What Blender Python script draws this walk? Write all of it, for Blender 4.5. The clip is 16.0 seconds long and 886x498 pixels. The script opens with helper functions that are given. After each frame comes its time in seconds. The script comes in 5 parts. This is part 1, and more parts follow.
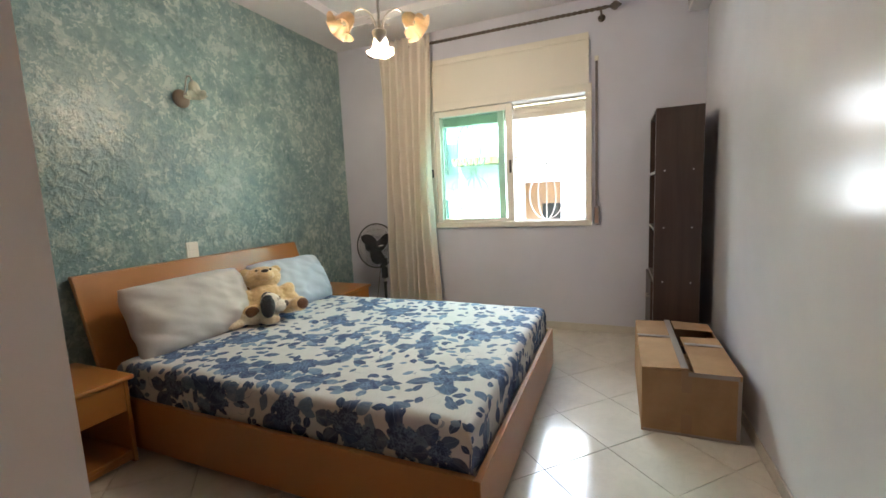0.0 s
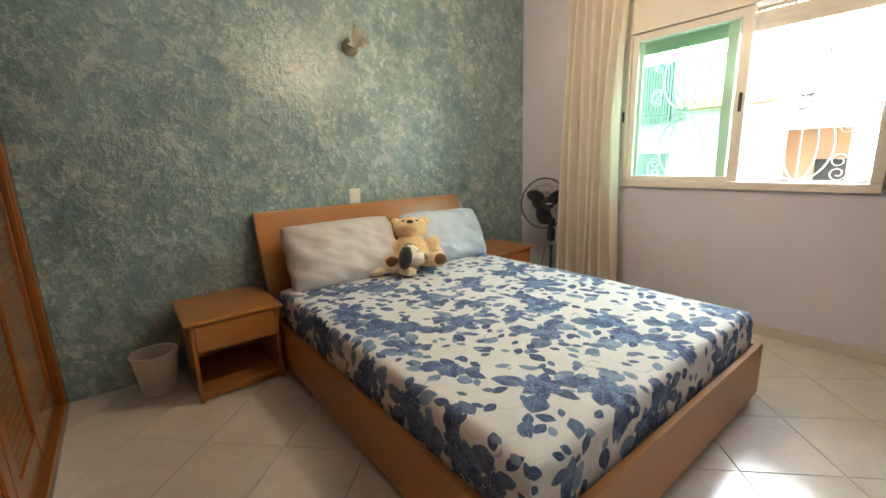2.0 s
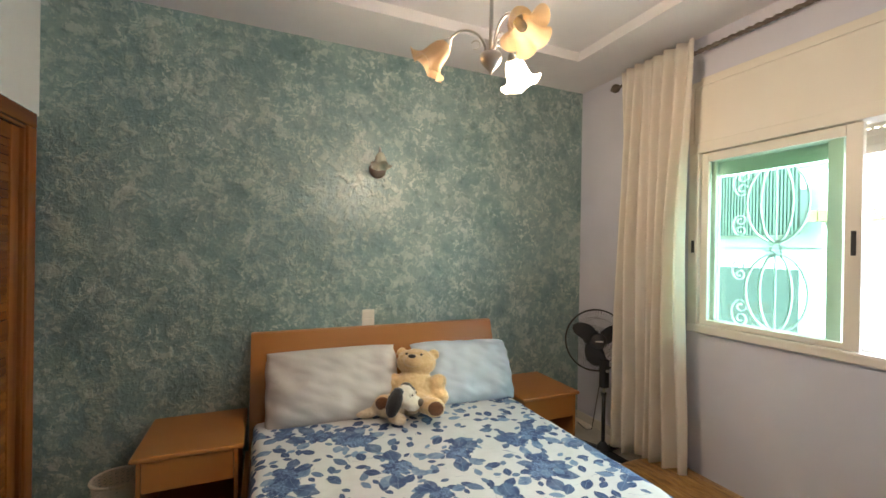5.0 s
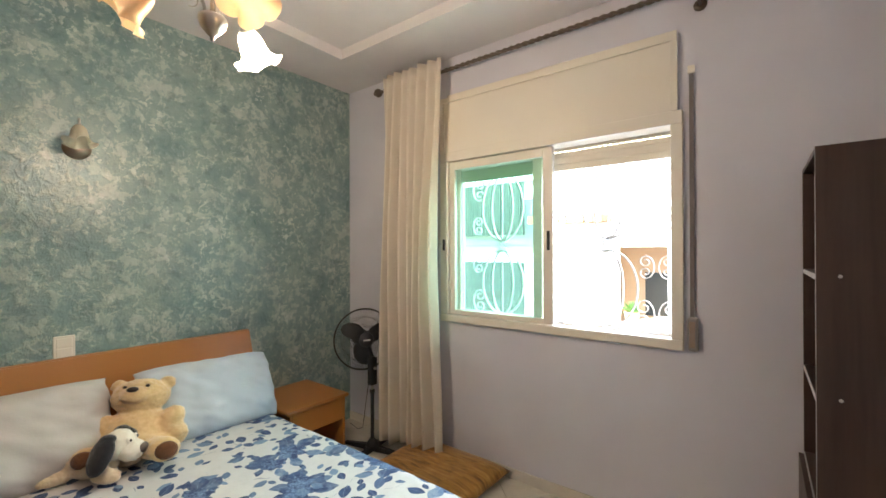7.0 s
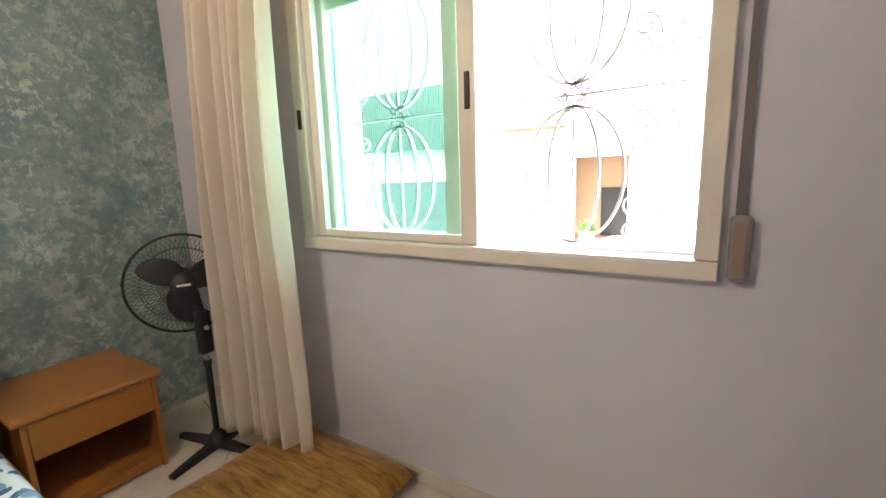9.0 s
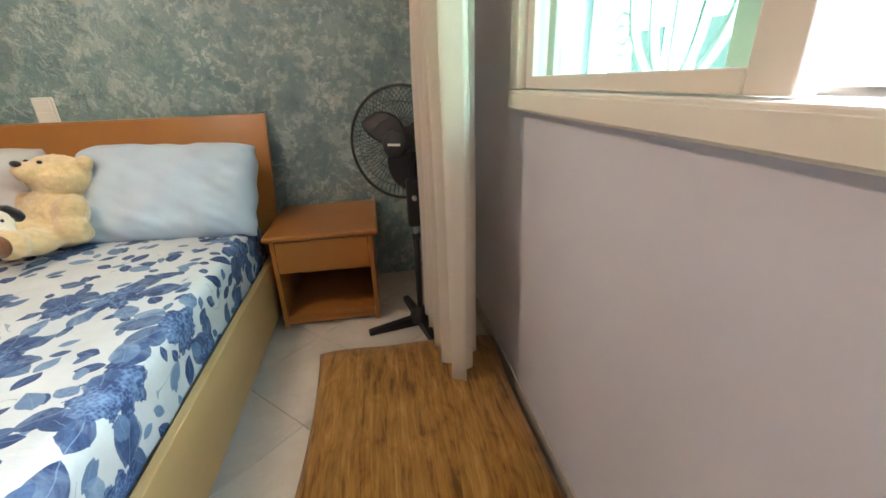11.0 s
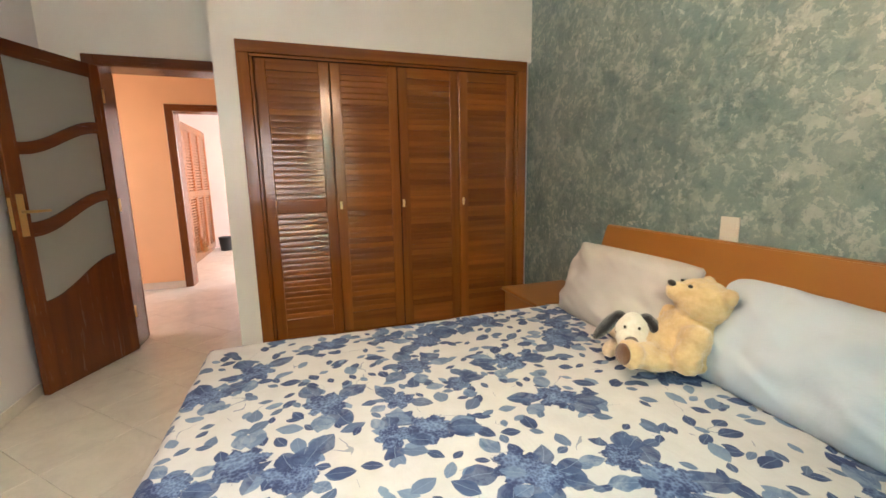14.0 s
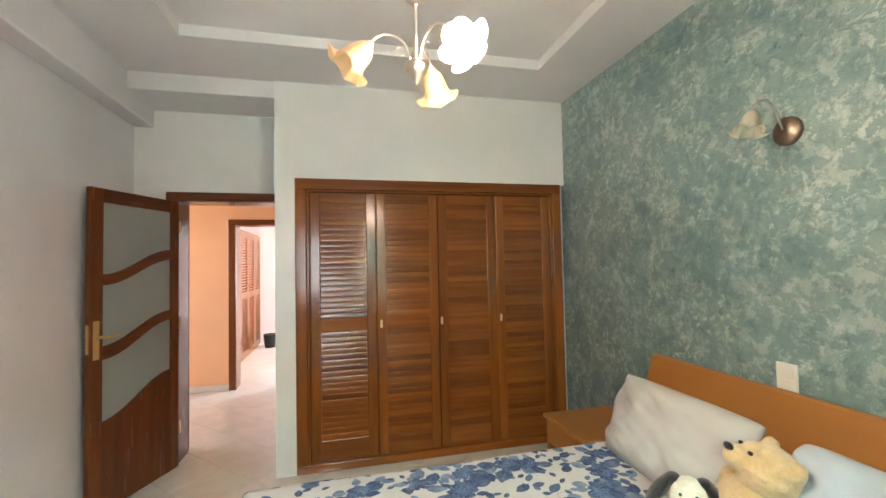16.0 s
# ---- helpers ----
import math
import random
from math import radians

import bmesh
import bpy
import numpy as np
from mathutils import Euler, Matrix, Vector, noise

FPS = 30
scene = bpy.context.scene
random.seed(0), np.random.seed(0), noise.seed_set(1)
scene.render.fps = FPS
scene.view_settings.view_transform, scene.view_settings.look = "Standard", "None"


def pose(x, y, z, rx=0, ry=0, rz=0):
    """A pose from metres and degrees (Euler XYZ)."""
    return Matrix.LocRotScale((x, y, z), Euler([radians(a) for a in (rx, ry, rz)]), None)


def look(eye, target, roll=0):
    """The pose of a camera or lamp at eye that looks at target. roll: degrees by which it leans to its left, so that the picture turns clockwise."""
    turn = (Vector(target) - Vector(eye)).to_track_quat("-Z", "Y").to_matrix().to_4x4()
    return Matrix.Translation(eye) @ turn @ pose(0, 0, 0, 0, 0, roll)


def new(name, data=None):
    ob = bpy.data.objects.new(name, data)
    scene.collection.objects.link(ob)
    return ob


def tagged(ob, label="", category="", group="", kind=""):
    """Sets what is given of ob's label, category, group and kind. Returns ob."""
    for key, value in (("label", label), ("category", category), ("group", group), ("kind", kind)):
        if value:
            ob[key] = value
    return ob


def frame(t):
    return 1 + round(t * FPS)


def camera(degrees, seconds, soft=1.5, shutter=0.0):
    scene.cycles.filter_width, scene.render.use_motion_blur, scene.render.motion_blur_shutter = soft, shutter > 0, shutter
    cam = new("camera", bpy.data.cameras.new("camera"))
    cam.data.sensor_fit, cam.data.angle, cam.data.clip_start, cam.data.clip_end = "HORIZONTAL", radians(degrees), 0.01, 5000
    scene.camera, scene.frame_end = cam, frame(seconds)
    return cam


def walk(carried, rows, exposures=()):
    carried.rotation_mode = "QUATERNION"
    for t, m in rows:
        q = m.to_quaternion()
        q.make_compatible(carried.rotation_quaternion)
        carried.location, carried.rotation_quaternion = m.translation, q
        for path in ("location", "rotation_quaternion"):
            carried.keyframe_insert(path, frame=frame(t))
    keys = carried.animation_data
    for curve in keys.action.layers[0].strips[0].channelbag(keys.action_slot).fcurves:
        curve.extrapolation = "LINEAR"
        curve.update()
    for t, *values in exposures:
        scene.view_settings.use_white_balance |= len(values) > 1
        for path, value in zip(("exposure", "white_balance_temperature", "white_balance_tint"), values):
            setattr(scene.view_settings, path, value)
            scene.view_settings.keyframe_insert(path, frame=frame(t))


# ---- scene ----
cam = camera(94.1, 16.0, soft=1.6)

PATH = [
    (0, (0.109, -0.196, 1.287), (-0.668, 1.631, 1.043), -2.6),
    (0.5, (0.102, -0.083, 1.278), (-0.865, 1.642, 0.974), -2.2),
    (1, (0.103, 0.088, 1.253), (-1.074, 1.663, 0.887), -2.0),
    (1.5, (0.134, 0.231, 1.241), (-1.23, 1.636, 0.832), -1.7),
    (2, (0.21, 0.394, 1.247), (-1.335, 1.592, 0.826), -1.9),
    (2.5, (0.205, 0.549, 1.241), (-1.492, 1.53, 0.842), -2.3),
    (3, (0.202, 0.744, 1.271), (-1.611, 1.518, 0.934), -2.2),
    (3.5, (0.213, 0.953, 1.319), (-1.679, 1.561, 1.087), -1.7),
    (3.7, (0.202, 1.015, 1.338), (-1.707, 1.588, 1.18), -1.2),
    (5.8, (0.218, 1.156, 1.558), (-1.462, 2.238, 1.644), 1.0),
    (6, (0.205, 1.167, 1.526), (-1.405, 2.35, 1.619), 0.7),
    (6.5, (0.225, 1.225, 1.511), (-1.207, 2.62, 1.573), 0.4),
    (7, (0.212, 1.311, 1.502), (-1.007, 2.896, 1.508), -0.2),
    (7.5, (0.165, 1.456, 1.49), (-0.842, 3.182, 1.409), -1.2),
    (8, (0.049, 1.755, 1.38), (-0.807, 3.557, 1.24), -1.5),
    (8.2, (0.016, 1.882, 1.368), (-0.813, 3.692, 1.182), -1.6),
    (10.3, (-0.366, 3.158, 1.076), (-1.987, 4.14, 0.436), -1.5),
    (10.5, (-0.359, 3.192, 1.072), (-2.055, 4.018, 0.407), -1.1),
    (11, (-0.414, 3.308, 1.068), (-2.245, 3.588, 0.313), -2.0),
    (11.5, (-0.526, 3.323, 1.05), (-2.353, 3.078, 0.273), -1.8),
    (12, (-0.629, 3.317, 1.059), (-2.3, 2.533, 0.29), -2.1),
    (12.5, (-0.678, 3.304, 1.043), (-2.091, 2.086, 0.323), -1.8),
    (13, (-0.789, 3.288, 1.059), (-1.885, 1.727, 0.456), -1.6),
    (13.5, (-0.822, 3.234, 1.17), (-1.629, 1.471, 0.68), -1.4),
    (14, (-0.839, 3.192, 1.258), (-1.467, 1.324, 0.917), -1.0),
    (14.5, (-0.851, 3.179, 1.333), (-1.385, 1.262, 1.134), -0.7),
    (15, (-0.858, 3.188, 1.42), (-1.355, 1.252, 1.335), -0.9),
    (15.5, (-0.853, 3.206, 1.471), (-1.337, 1.266, 1.481), -1.1),
    (16, (-0.84, 3.233, 1.521), (-1.306, 1.289, 1.592), -1.2),
]
EXPOSURES = [(0, 3.05, 5550, 7), (2.5, 3.28, 6150, 11), (3.7, 3.28, 6150, 12), (6, 2.9, 5650, 10), (7.5, 3.1, 5900, 11), (8.2, 3.15, 5950, 12), (10.5, 3.25, 5500, 11), (11.0, 3.25, 5850, 16), (12.0, 3.38, 6200, 19), (13, 3.22, 7000, 17), (14.0, 3.35, 6600, 16), (15.0, 3.5, 6000, 10), (16, 3.48, 5800, 7)]
walk(cam, [(t, look(eye, target, roll)) for t, eye, target, roll in PATH], EXPOSURES)


# ---- light ----
world = bpy.data.worlds.new("sky")
scene.world = world
world.use_nodes = True
wn = world.node_tree.nodes
sky = wn.new("ShaderNodeTexSky")
sky.sky_type, sky.sun_disc = "NISHITA", False
sky.sun_elevation, sky.sun_rotation = radians(43), radians(200)
wn["Background"].inputs[1].default_value = 0.15
world.node_tree.links.new(sky.outputs[0], wn["Background"].inputs[0])

sun = new("sun", bpy.data.lights.new("sun", "SUN"))
sun.data.energy, sun.data.angle, sun.data.color = 5.0, radians(0.5), (1.0, 0.95, 0.86)
sun.matrix_world = look((0, 0, 20), (8, 20, 0))


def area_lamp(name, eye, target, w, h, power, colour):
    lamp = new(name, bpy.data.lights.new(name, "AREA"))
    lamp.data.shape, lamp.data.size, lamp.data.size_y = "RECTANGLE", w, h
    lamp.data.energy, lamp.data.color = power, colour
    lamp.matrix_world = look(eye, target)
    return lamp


# lamps standing in for daylight: sky above, sunlit yard below, far room and corridor
area_lamp("sky_daylight", (-0.86, 6.9, 3.85), (-0.86, 3.75, 1.5), 8.0, 1.7, 150, (0.90, 0.94, 1.0))
# unseen fill, added to send light upward through the window
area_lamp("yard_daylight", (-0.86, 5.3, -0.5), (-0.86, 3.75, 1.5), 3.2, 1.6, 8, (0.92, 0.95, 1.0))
area_lamp("far_room_daylight", (-2.3, -4.2, 1.5), (0, -4.2, 1.0), 1.4, 1.3, 19, (1.0, 0.96, 0.92))
# no window known here; lamp at an unseen opening added to brighten the corridor
area_lamp("corridor_daylight", (2.75, -1.55, 1.6), (0, -1.5, 1.0), 0.9, 1.3, 3.6, (1.0, 0.93, 0.84))
BULB_POWER = 7.5


# ---- materials ----
def material(name, base=(0.5, 0.5, 0.5), rough=0.5, metal=0.0, spec=0.5):
    m = bpy.data.materials.new(name)
    m.use_nodes = True
    b = m.node_tree.nodes["Principled BSDF"]
    b.inputs["Base Color"].default_value = (*base, 1)
    b.inputs["Roughness"].default_value = rough
    b.inputs["Metallic"].default_value = metal
    b.inputs["Specular IOR Level"].default_value = spec
    return m, m.node_tree, b


class Tree:
    """Short ways to write node chains."""

    def __init__(self, tree):
        self.t = tree

    def node(self, kind, **props):
        n = self.t.nodes.new(kind)
        for k, v in props.items():
            if k == "operation":
                n.operation = v
            elif k == "blend_type":
                n.blend_type = v
            elif k == "data_type":
                n.data_type = v
            elif k == "feature":
                n.feature = v
            elif k == "voronoi_dimensions":
                n.voronoi_dimensions = v
            elif k == "vector_type":
                n.vector_type = v
        return n

    def put(self, value, socket):
        if isinstance(value, (int, float)):
            socket.default_value = value
        elif isinstance(value, tuple):
            socket.default_value = value
        else:
            self.t.links.new(value, socket)

    def coords(self, which="Object", scale=(1, 1, 1), shift=(0, 0, 0)):
        tc, mp = self.node("ShaderNodeTexCoord"), self.node("ShaderNodeMapping")
        mp.inputs["Scale"].default_value, mp.inputs["Location"].default_value = scale, shift
        self.t.links.new(tc.outputs[which], mp.inputs[0])
        return mp.outputs[0]

    def noise(self, co, scale, detail=4.0, rough=0.55, distortion=0.0):
        n = self.node("ShaderNodeTexNoise")
        self.put(co, n.inputs["Vector"])
        for k, v in (("Scale", scale), ("Detail", detail), ("Roughness", rough), ("Distortion", distortion)):
            n.inputs[k].default_value = v
        return n.outputs[0]

    def math(self, op, a, b=0.0, c=0.0):
        n = self.node("ShaderNodeMath", operation=op)
        for v, s in zip((a, b, c), n.inputs):
            self.put(v, s)
        return n.outputs[0]

    def vmath(self, op, a, b=(0, 0, 0)):
        n = self.node("ShaderNodeVectorMath", operation=op)
        self.put(a, n.inputs[0])
        self.put(b, n.inputs[1])
        return n.outputs[1] if op in ("LENGTH", "DOT_PRODUCT") else n.outputs[0]

    def ramp(self, value, *stops):
        n = self.node("ShaderNodeValToRGB")
        e = n.color_ramp.elements
        while len(e) < len(stops):
            e.new(0.5)
        for el, (p, c) in zip(e, stops):
            el.position, el.color = p, (*c, 1) if isinstance(c, tuple) else (c, c, c, 1)
        self.put(value, n.inputs[0])
        return n.outputs[0]

    def mix(self, fac, a, b, blend="MIX"):
        n = self.node("ShaderNodeMix", data_type="RGBA", blend_type=blend)
        self.put(fac, n.inputs[0])
        for v, s in ((a, n.inputs[6]), (b, n.inputs[7])):
            self.put((*v, 1) if isinstance(v, tuple) and len(v) == 3 else v, s)
        return n.outputs[2]

    def bump(self, height, bsdf, strength=0.2, distance=0.01):
        n = self.node("ShaderNodeBump")
        n.inputs["Strength"].default_value, n.inputs["Distance"].default_value = strength, distance
        self.put(height, n.inputs["Height"])
        self.t.links.new(n.outputs[0], bsdf.inputs["Normal"])


def plaster(name, base, rough, spec=0.5, bump=0.08, spread=0.06):
    m, t, b = material(name, base, rough, 0, spec)
    n = Tree(t)
    co = n.coords()
    big, fine = n.noise(co, 1.3, 3), n.noise(co, 55, 3)
    lo, hi = tuple(c * (1 - spread) for c in base), tuple(min(1, c * (1 + spread)) for c in base)
    n.put(n.ramp(big, (0.3, lo), (0.7, hi)), b.inputs["Base Color"])
    n.put(n.math("MULTIPLY_ADD", n.noise(co, 4, 3), 0.12, rough - 0.06), b.inputs["Roughness"])
    n.bump(n.math("ADD", n.math("MULTIPLY", n.noise(co, 5, 2), 2.0), fine), b, bump, 0.004)
    return m


LILAC = plaster("lilac_paint", (0.62, 0.615, 0.69), 0.40)
GLOSS = plaster("glossy_lilac_paint", (0.70, 0.68, 0.70), 0.20, 1.0, 0.07)
WHITE_WALL = plaster("white_paint", (0.76, 0.75, 0.73), 0.45)
CEILING = plaster("ceiling_paint", (0.70, 0.68, 0.69), 0.6)
ORANGE = plaster("orange_paint", (0.78, 0.46, 0.25), 0.45)
PINK = plaster("pink_paint", (0.70, 0.60, 0.58), 0.5)
FACADE = plaster("sunlit_render", (0.86, 0.84, 0.80), 0.9, 0.2)


def teal_stucco():
    m, t, b = material("teal_stucco", rough=0.35, spec=0.7)
    n = Tree(t)
    co = n.coords()
    warp = n.node("ShaderNodeMix", data_type="VECTOR")
    warp.inputs[0].default_value = 0.035
    tn = n.node("ShaderNodeTexNoise")
    n.put(co, tn.inputs["Vector"])
    tn.inputs["Scale"].default_value, tn.inputs["Detail"].default_value = 6, 3
    n.put(co, warp.inputs[4])
    n.put(tn.outputs[1], warp.inputs[5])
    wco = warp.outputs[1]
    cloud = n.noise(wco, 1.7, 3, 0.6)
    mid = n.noise(wco, 4.8, 7, 0.76, 0.4)
    chips = n.noise(wco, 12.5, 6, 0.66, 0.3)
    scale = n.noise(wco, 7.5, 5, 0.64, 0.3)
    trowel = n.noise(n.vmath("MULTIPLY", wco, (1.0, 1.0, 1.15)), 13, 5, 0.66, 0.4)
    v = n.math("ADD", n.math("MULTIPLY", cloud, 0.42), n.math("ADD", n.math("MULTIPLY", mid, 0.45), n.math("MULTIPLY", scale, 0.35)))
    base = n.ramp(v, (0.42, (0.090, 0.172, 0.180)), (0.56, (0.160, 0.258, 0.254)), (0.68, (0.235, 0.335, 0.316)), (0.84, (0.36, 0.44, 0.41)))
    flake = n.math("MULTIPLY", n.ramp(chips, (0.53, 0.0), (0.57, 1.0)), n.ramp(v, (0.50, 0.10), (0.68, 1.0)))
    col = n.mix(n.math("MULTIPLY", flake, 0.62), base, (0.50, 0.57, 0.52))
    patch = n.noise(wco, 3.1, 4, 0.68, 0.6)
    grit = n.noise(wco, 27, 5, 0.66, 0.5)
    specks = n.math("MULTIPLY", n.ramp(grit, (0.535, 0.0), (0.575, 1.0)), n.math("MULTIPLY", n.ramp(mid, (0.42, 0.10), (0.56, 0.85)), n.ramp(patch, (0.38, 0.12), (0.60, 1.0))))
    col = n.mix(specks, col, (0.55, 0.62, 0.57))
    pits = n.math("MULTIPLY", n.ramp(trowel, (0.34, 1.0), (0.44, 0.0)), 0.4)
    col = n.mix(pits, col, (0.050, 0.105, 0.105))
    n.put(col, b.inputs["Base Color"])
    n.put(n.math("MULTIPLY_ADD", chips, 0.26, 0.19), b.inputs["Roughness"])
    n.bump(n.math("ADD", n.math("ADD", n.math("MULTIPLY", n.ramp(chips, (0.44, 0.0), (0.60, 1.0)), 0.30), n.math("MULTIPLY", scale, 0.7)), n.math("MULTIPLY", grit, 0.55)), b, 0.95, 0.019)
    b.inputs["Coat Weight"].default_value, b.inputs["Coat Roughness"].default_value = 0.85, 0.27
    glaze = n.node("ShaderNodeBump")
    glaze.inputs["Strength"].default_value, glaze.inputs["Distance"].default_value = 0.40, 0.012
    n.put(n.math("ADD", mid, n.math("MULTIPLY", chips, 0.6)), glaze.inputs["Height"])
    t.links.new(glaze.outputs[0], b.inputs["Coat Normal"])
    return m


TEAL = teal_stucco()


def wood(name, dark, light, rough, axis, grain=1.0, bump=0.04, pore=0.14):
    """axis: the way the grain runs, 0 to 2."""
    m, t, b = material(name, light, rough, 0, 0.5)
    n = Tree(t)
    k = [15.0 * grain] * 3
    k[axis] = 0.9 * grain
    co = n.coords(scale=tuple(k))
    info = n.node("ShaderNodeObjectInfo")
    off = n.vmath("SCALE", (7.3, 3.1, 5.7))
    off.node.inputs["Scale"].default_value = 1.0
    n.put(info.outputs["Random"], off.node.inputs["Scale"])
    co = n.vmath("ADD", co, off)
    g = n.noise(co, 1.0, 5, 0.62, 0.35)
    pores = n.noise(co, 5.0, 3, 0.7)
    col = n.ramp(g, (0.28, dark), (0.62, light))
    col = n.mix(n.ramp(pores, (0.50, 0.0), (0.78, pore)), col, tuple(c * 0.55 for c in dark))
    shade = n.math("MULTIPLY_ADD", info.outputs["Random"], 0.36, 0.80)
    cc = n.vmath("SCALE", col)
    n.put(shade, cc.node.inputs["Scale"])
    n.put(cc, b.inputs["Base Color"])
    n.put(n.math("MULTIPLY_ADD", pores, 0.16, rough - 0.08), b.inputs["Roughness"])
    n.bump(pores, b, bump, 0.002)
    return m


def veneer(name, base, rough, axis):
    """Smooth lacquered veneer with a faint grain along the axis."""
    m, t, b = material(name, base, rough, 0, 0.45)
    n = Tree(t)
    k = [9.0, 9.0, 9.0]
    k[axis] = 0.8
    grain = n.noise(n.coords(scale=tuple(k)), 1.0, 3, 0.5)
    wear = n.noise(n.coords(), 3.0, 3, 0.6)
    col = n.ramp(grain, (0.25, tuple(c * 0.94 for c in base)), (0.75, tuple(c * 1.04 for c in base)))
    n.put(col, b.inputs["Base Color"])
    n.put(n.math("MULTIPLY_ADD", wear, 0.06, rough - 0.02), b.inputs["Roughness"])
    return m


BED_WOOD_X = veneer("beech_veneer_lengthwise", (0.36, 0.150, 0.034), 0.30, 0)
BED_WOOD_Y = veneer("beech_veneer_crosswise", (0.36, 0.148, 0.033), 0.28, 1)
BED_WOOD_Z = veneer("beech_veneer_upright", (0.36, 0.148, 0.033), 0.30, 2)
# window light put into the colour: paler than the bed's other veneer
LIT_RAIL = veneer("lit_beech_rail", (0.50, 0.33, 0.135), 0.34, 0)
RED_WOOD_X = wood("mahogany_crosswise", (0.155, 0.046, 0.009), (0.250, 0.082, 0.014), 0.17, 0)
RED_WOOD_Z = wood("mahogany_upright", (0.155, 0.046, 0.009), (0.250, 0.082, 0.014), 0.17, 2)
RED_WOOD_Y = wood("mahogany_sidewise", (0.155, 0.046, 0.009), (0.250, 0.082, 0.014), 0.17, 1)
DOOR_WOOD_Z = wood("dark_door_upright", (0.085, 0.022, 0.005), (0.145, 0.041, 0.008), 0.25, 2)
DOOR_WOOD_X = wood("dark_door_crosswise", (0.085, 0.022, 0.005), (0.145, 0.041, 0.008), 0.25, 0)
WENGE = wood("wenge_laminate", (0.028, 0.015, 0.011), (0.056, 0.032, 0.024), 0.40, 2)
WENGE_EDGE, _, _ = material("pale_shelf_edge", (0.42, 0.40, 0.38), 0.5)


def tile_material(name, base):
    m, t, b = material(name, base, 0.16, 0, 0.5)
    n = Tree(t)
    co = n.coords()
    info = n.node("ShaderNodeObjectInfo")
    off = n.vmath("SCALE", (9.1, 4.3, 2.2))
    n.put(info.outputs["Random"], off.node.inputs["Scale"])
    co = n.vmath("ADD", co, off)
    cloud = n.noise(co, 4.5, 5, 0.6, 1.2)
    vein = n.noise(co, 11, 6, 0.65, 2.0)
    col = n.ramp(cloud, (0.3, tuple(c * 0.88 for c in base)), (0.7, base))
    col = n.mix(n.ramp(vein, (0.52, 0.0), (0.60, 0.18), (0.66, 0.0)), col, (0.50, 0.44, 0.36))
    n.put(col, b.inputs["Base Color"])
    n.put(n.math("MULTIPLY_ADD", cloud, 0.14, 0.09), b.inputs["Roughness"])
    n.bump(n.noise(co, 3.0, 2), b, 0.03, 0.004)
    return m


TILE = tile_material("cream_ceramic_tile", (0.68, 0.63, 0.54))
GROUT = plaster("grey_grout", (0.60, 0.56, 0.49), 0.85, 0.2)
SKIRT = tile_material("skirting_tile", (0.66, 0.61, 0.54))
ALU = plaster("cream_lacquered_aluminium", (0.76, 0.71, 0.62), 0.36, 0.5, 0.02, 0.03)
SLAT_PVC = plaster("shutter_plastic", (0.70, 0.63, 0.52), 0.5, 0.4, 0.02, 0.03)
IRON = plaster("white_painted_iron", (0.62, 0.61, 0.58), 0.45, 0.5, 0.05)
BLACK, _, _ = material("black_plastic", (0.014, 0.014, 0.016), 0.5)
STEEL, _, _ = material("brushed_steel", (0.55, 0.52, 0.48), 0.30, 1.0)
BRASS, _, _ = material("brass", (0.72, 0.50, 0.20), 0.28, 1.0)
BRONZE, _, _ = material("dull_nickel", (0.34, 0.26, 0.20), 0.34, 1.0)
SWITCH, _, _ = material("ivory_plastic", (0.78, 0.74, 0.66), 0.38)
ROD = plaster("dark_bronze_rod", (0.10, 0.075, 0.055), 0.4)
GREY_STRAP = plaster("grey_strap", (0.17, 0.15, 0.15), 0.8)
DARK_BOX, _, _ = material("dark_inside", (0.03, 0.02, 0.015), 0.8)


def glass(name, colour, rough=0.0, thin=0.9):
    m, t, b = material(name, colour, rough)
    out = t.nodes["Material Output"]
    n = Tree(t)
    tr, gl, mx = n.node("ShaderNodeBsdfTransparent"), n.node("ShaderNodeBsdfGlossy"), n.node("ShaderNodeMixShader")
    tr.inputs[0].default_value = (*colour, 1)
    gl.inputs["Roughness"].default_value = rough
    mx.inputs[0].default_value = 0.05
    t.links.new(tr.outputs[0], mx.inputs[1])
    t.links.new(gl.outputs[0], mx.inputs[2])
    t.links.new(mx.outputs[0], out.inputs[0])
    return m


GREEN_GLASS = glass("green_tinted_glass", (0.83, 0.955, 0.905))


def translucent(name, colour, amount, rough=0.7):
    m, t, b = material(name, colour, rough, 0, 0.3)
    n = Tree(t)
    out = t.nodes["Material Output"]
    tl, mx = n.node("ShaderNodeBsdfTranslucent"), n.node("ShaderNodeMixShader")
    tl.inputs[0].default_value = (*colour, 1)
    mx.inputs[0].default_value = amount
    t.links.new(b.outputs[0], mx.inputs[1])
    t.links.new(tl.outputs[0], mx.inputs[2])
    t.links.new(mx.outputs[0], out.inputs[0])
    co = n.coords(scale=(1, 1, 0.25))
    n.bump(n.noise(co, 160, 2), b, 0.15, 0.001)
    return m


CURTAIN = translucent("cream_linen", (0.92, 0.87, 0.79), 0.58, 0.85)
SHADE_GLASS = translucent("amber_frosted_glass", (0.84, 0.60, 0.35), 0.40, 0.3)
FROSTED = translucent("white_frosted_glass", (0.74, 0.70, 0.57), 0.5, 0.25)
DOOR_GLASS = translucent("grey_frosted_pane", (0.44, 0.45, 0.42), 0.35, 0.35)


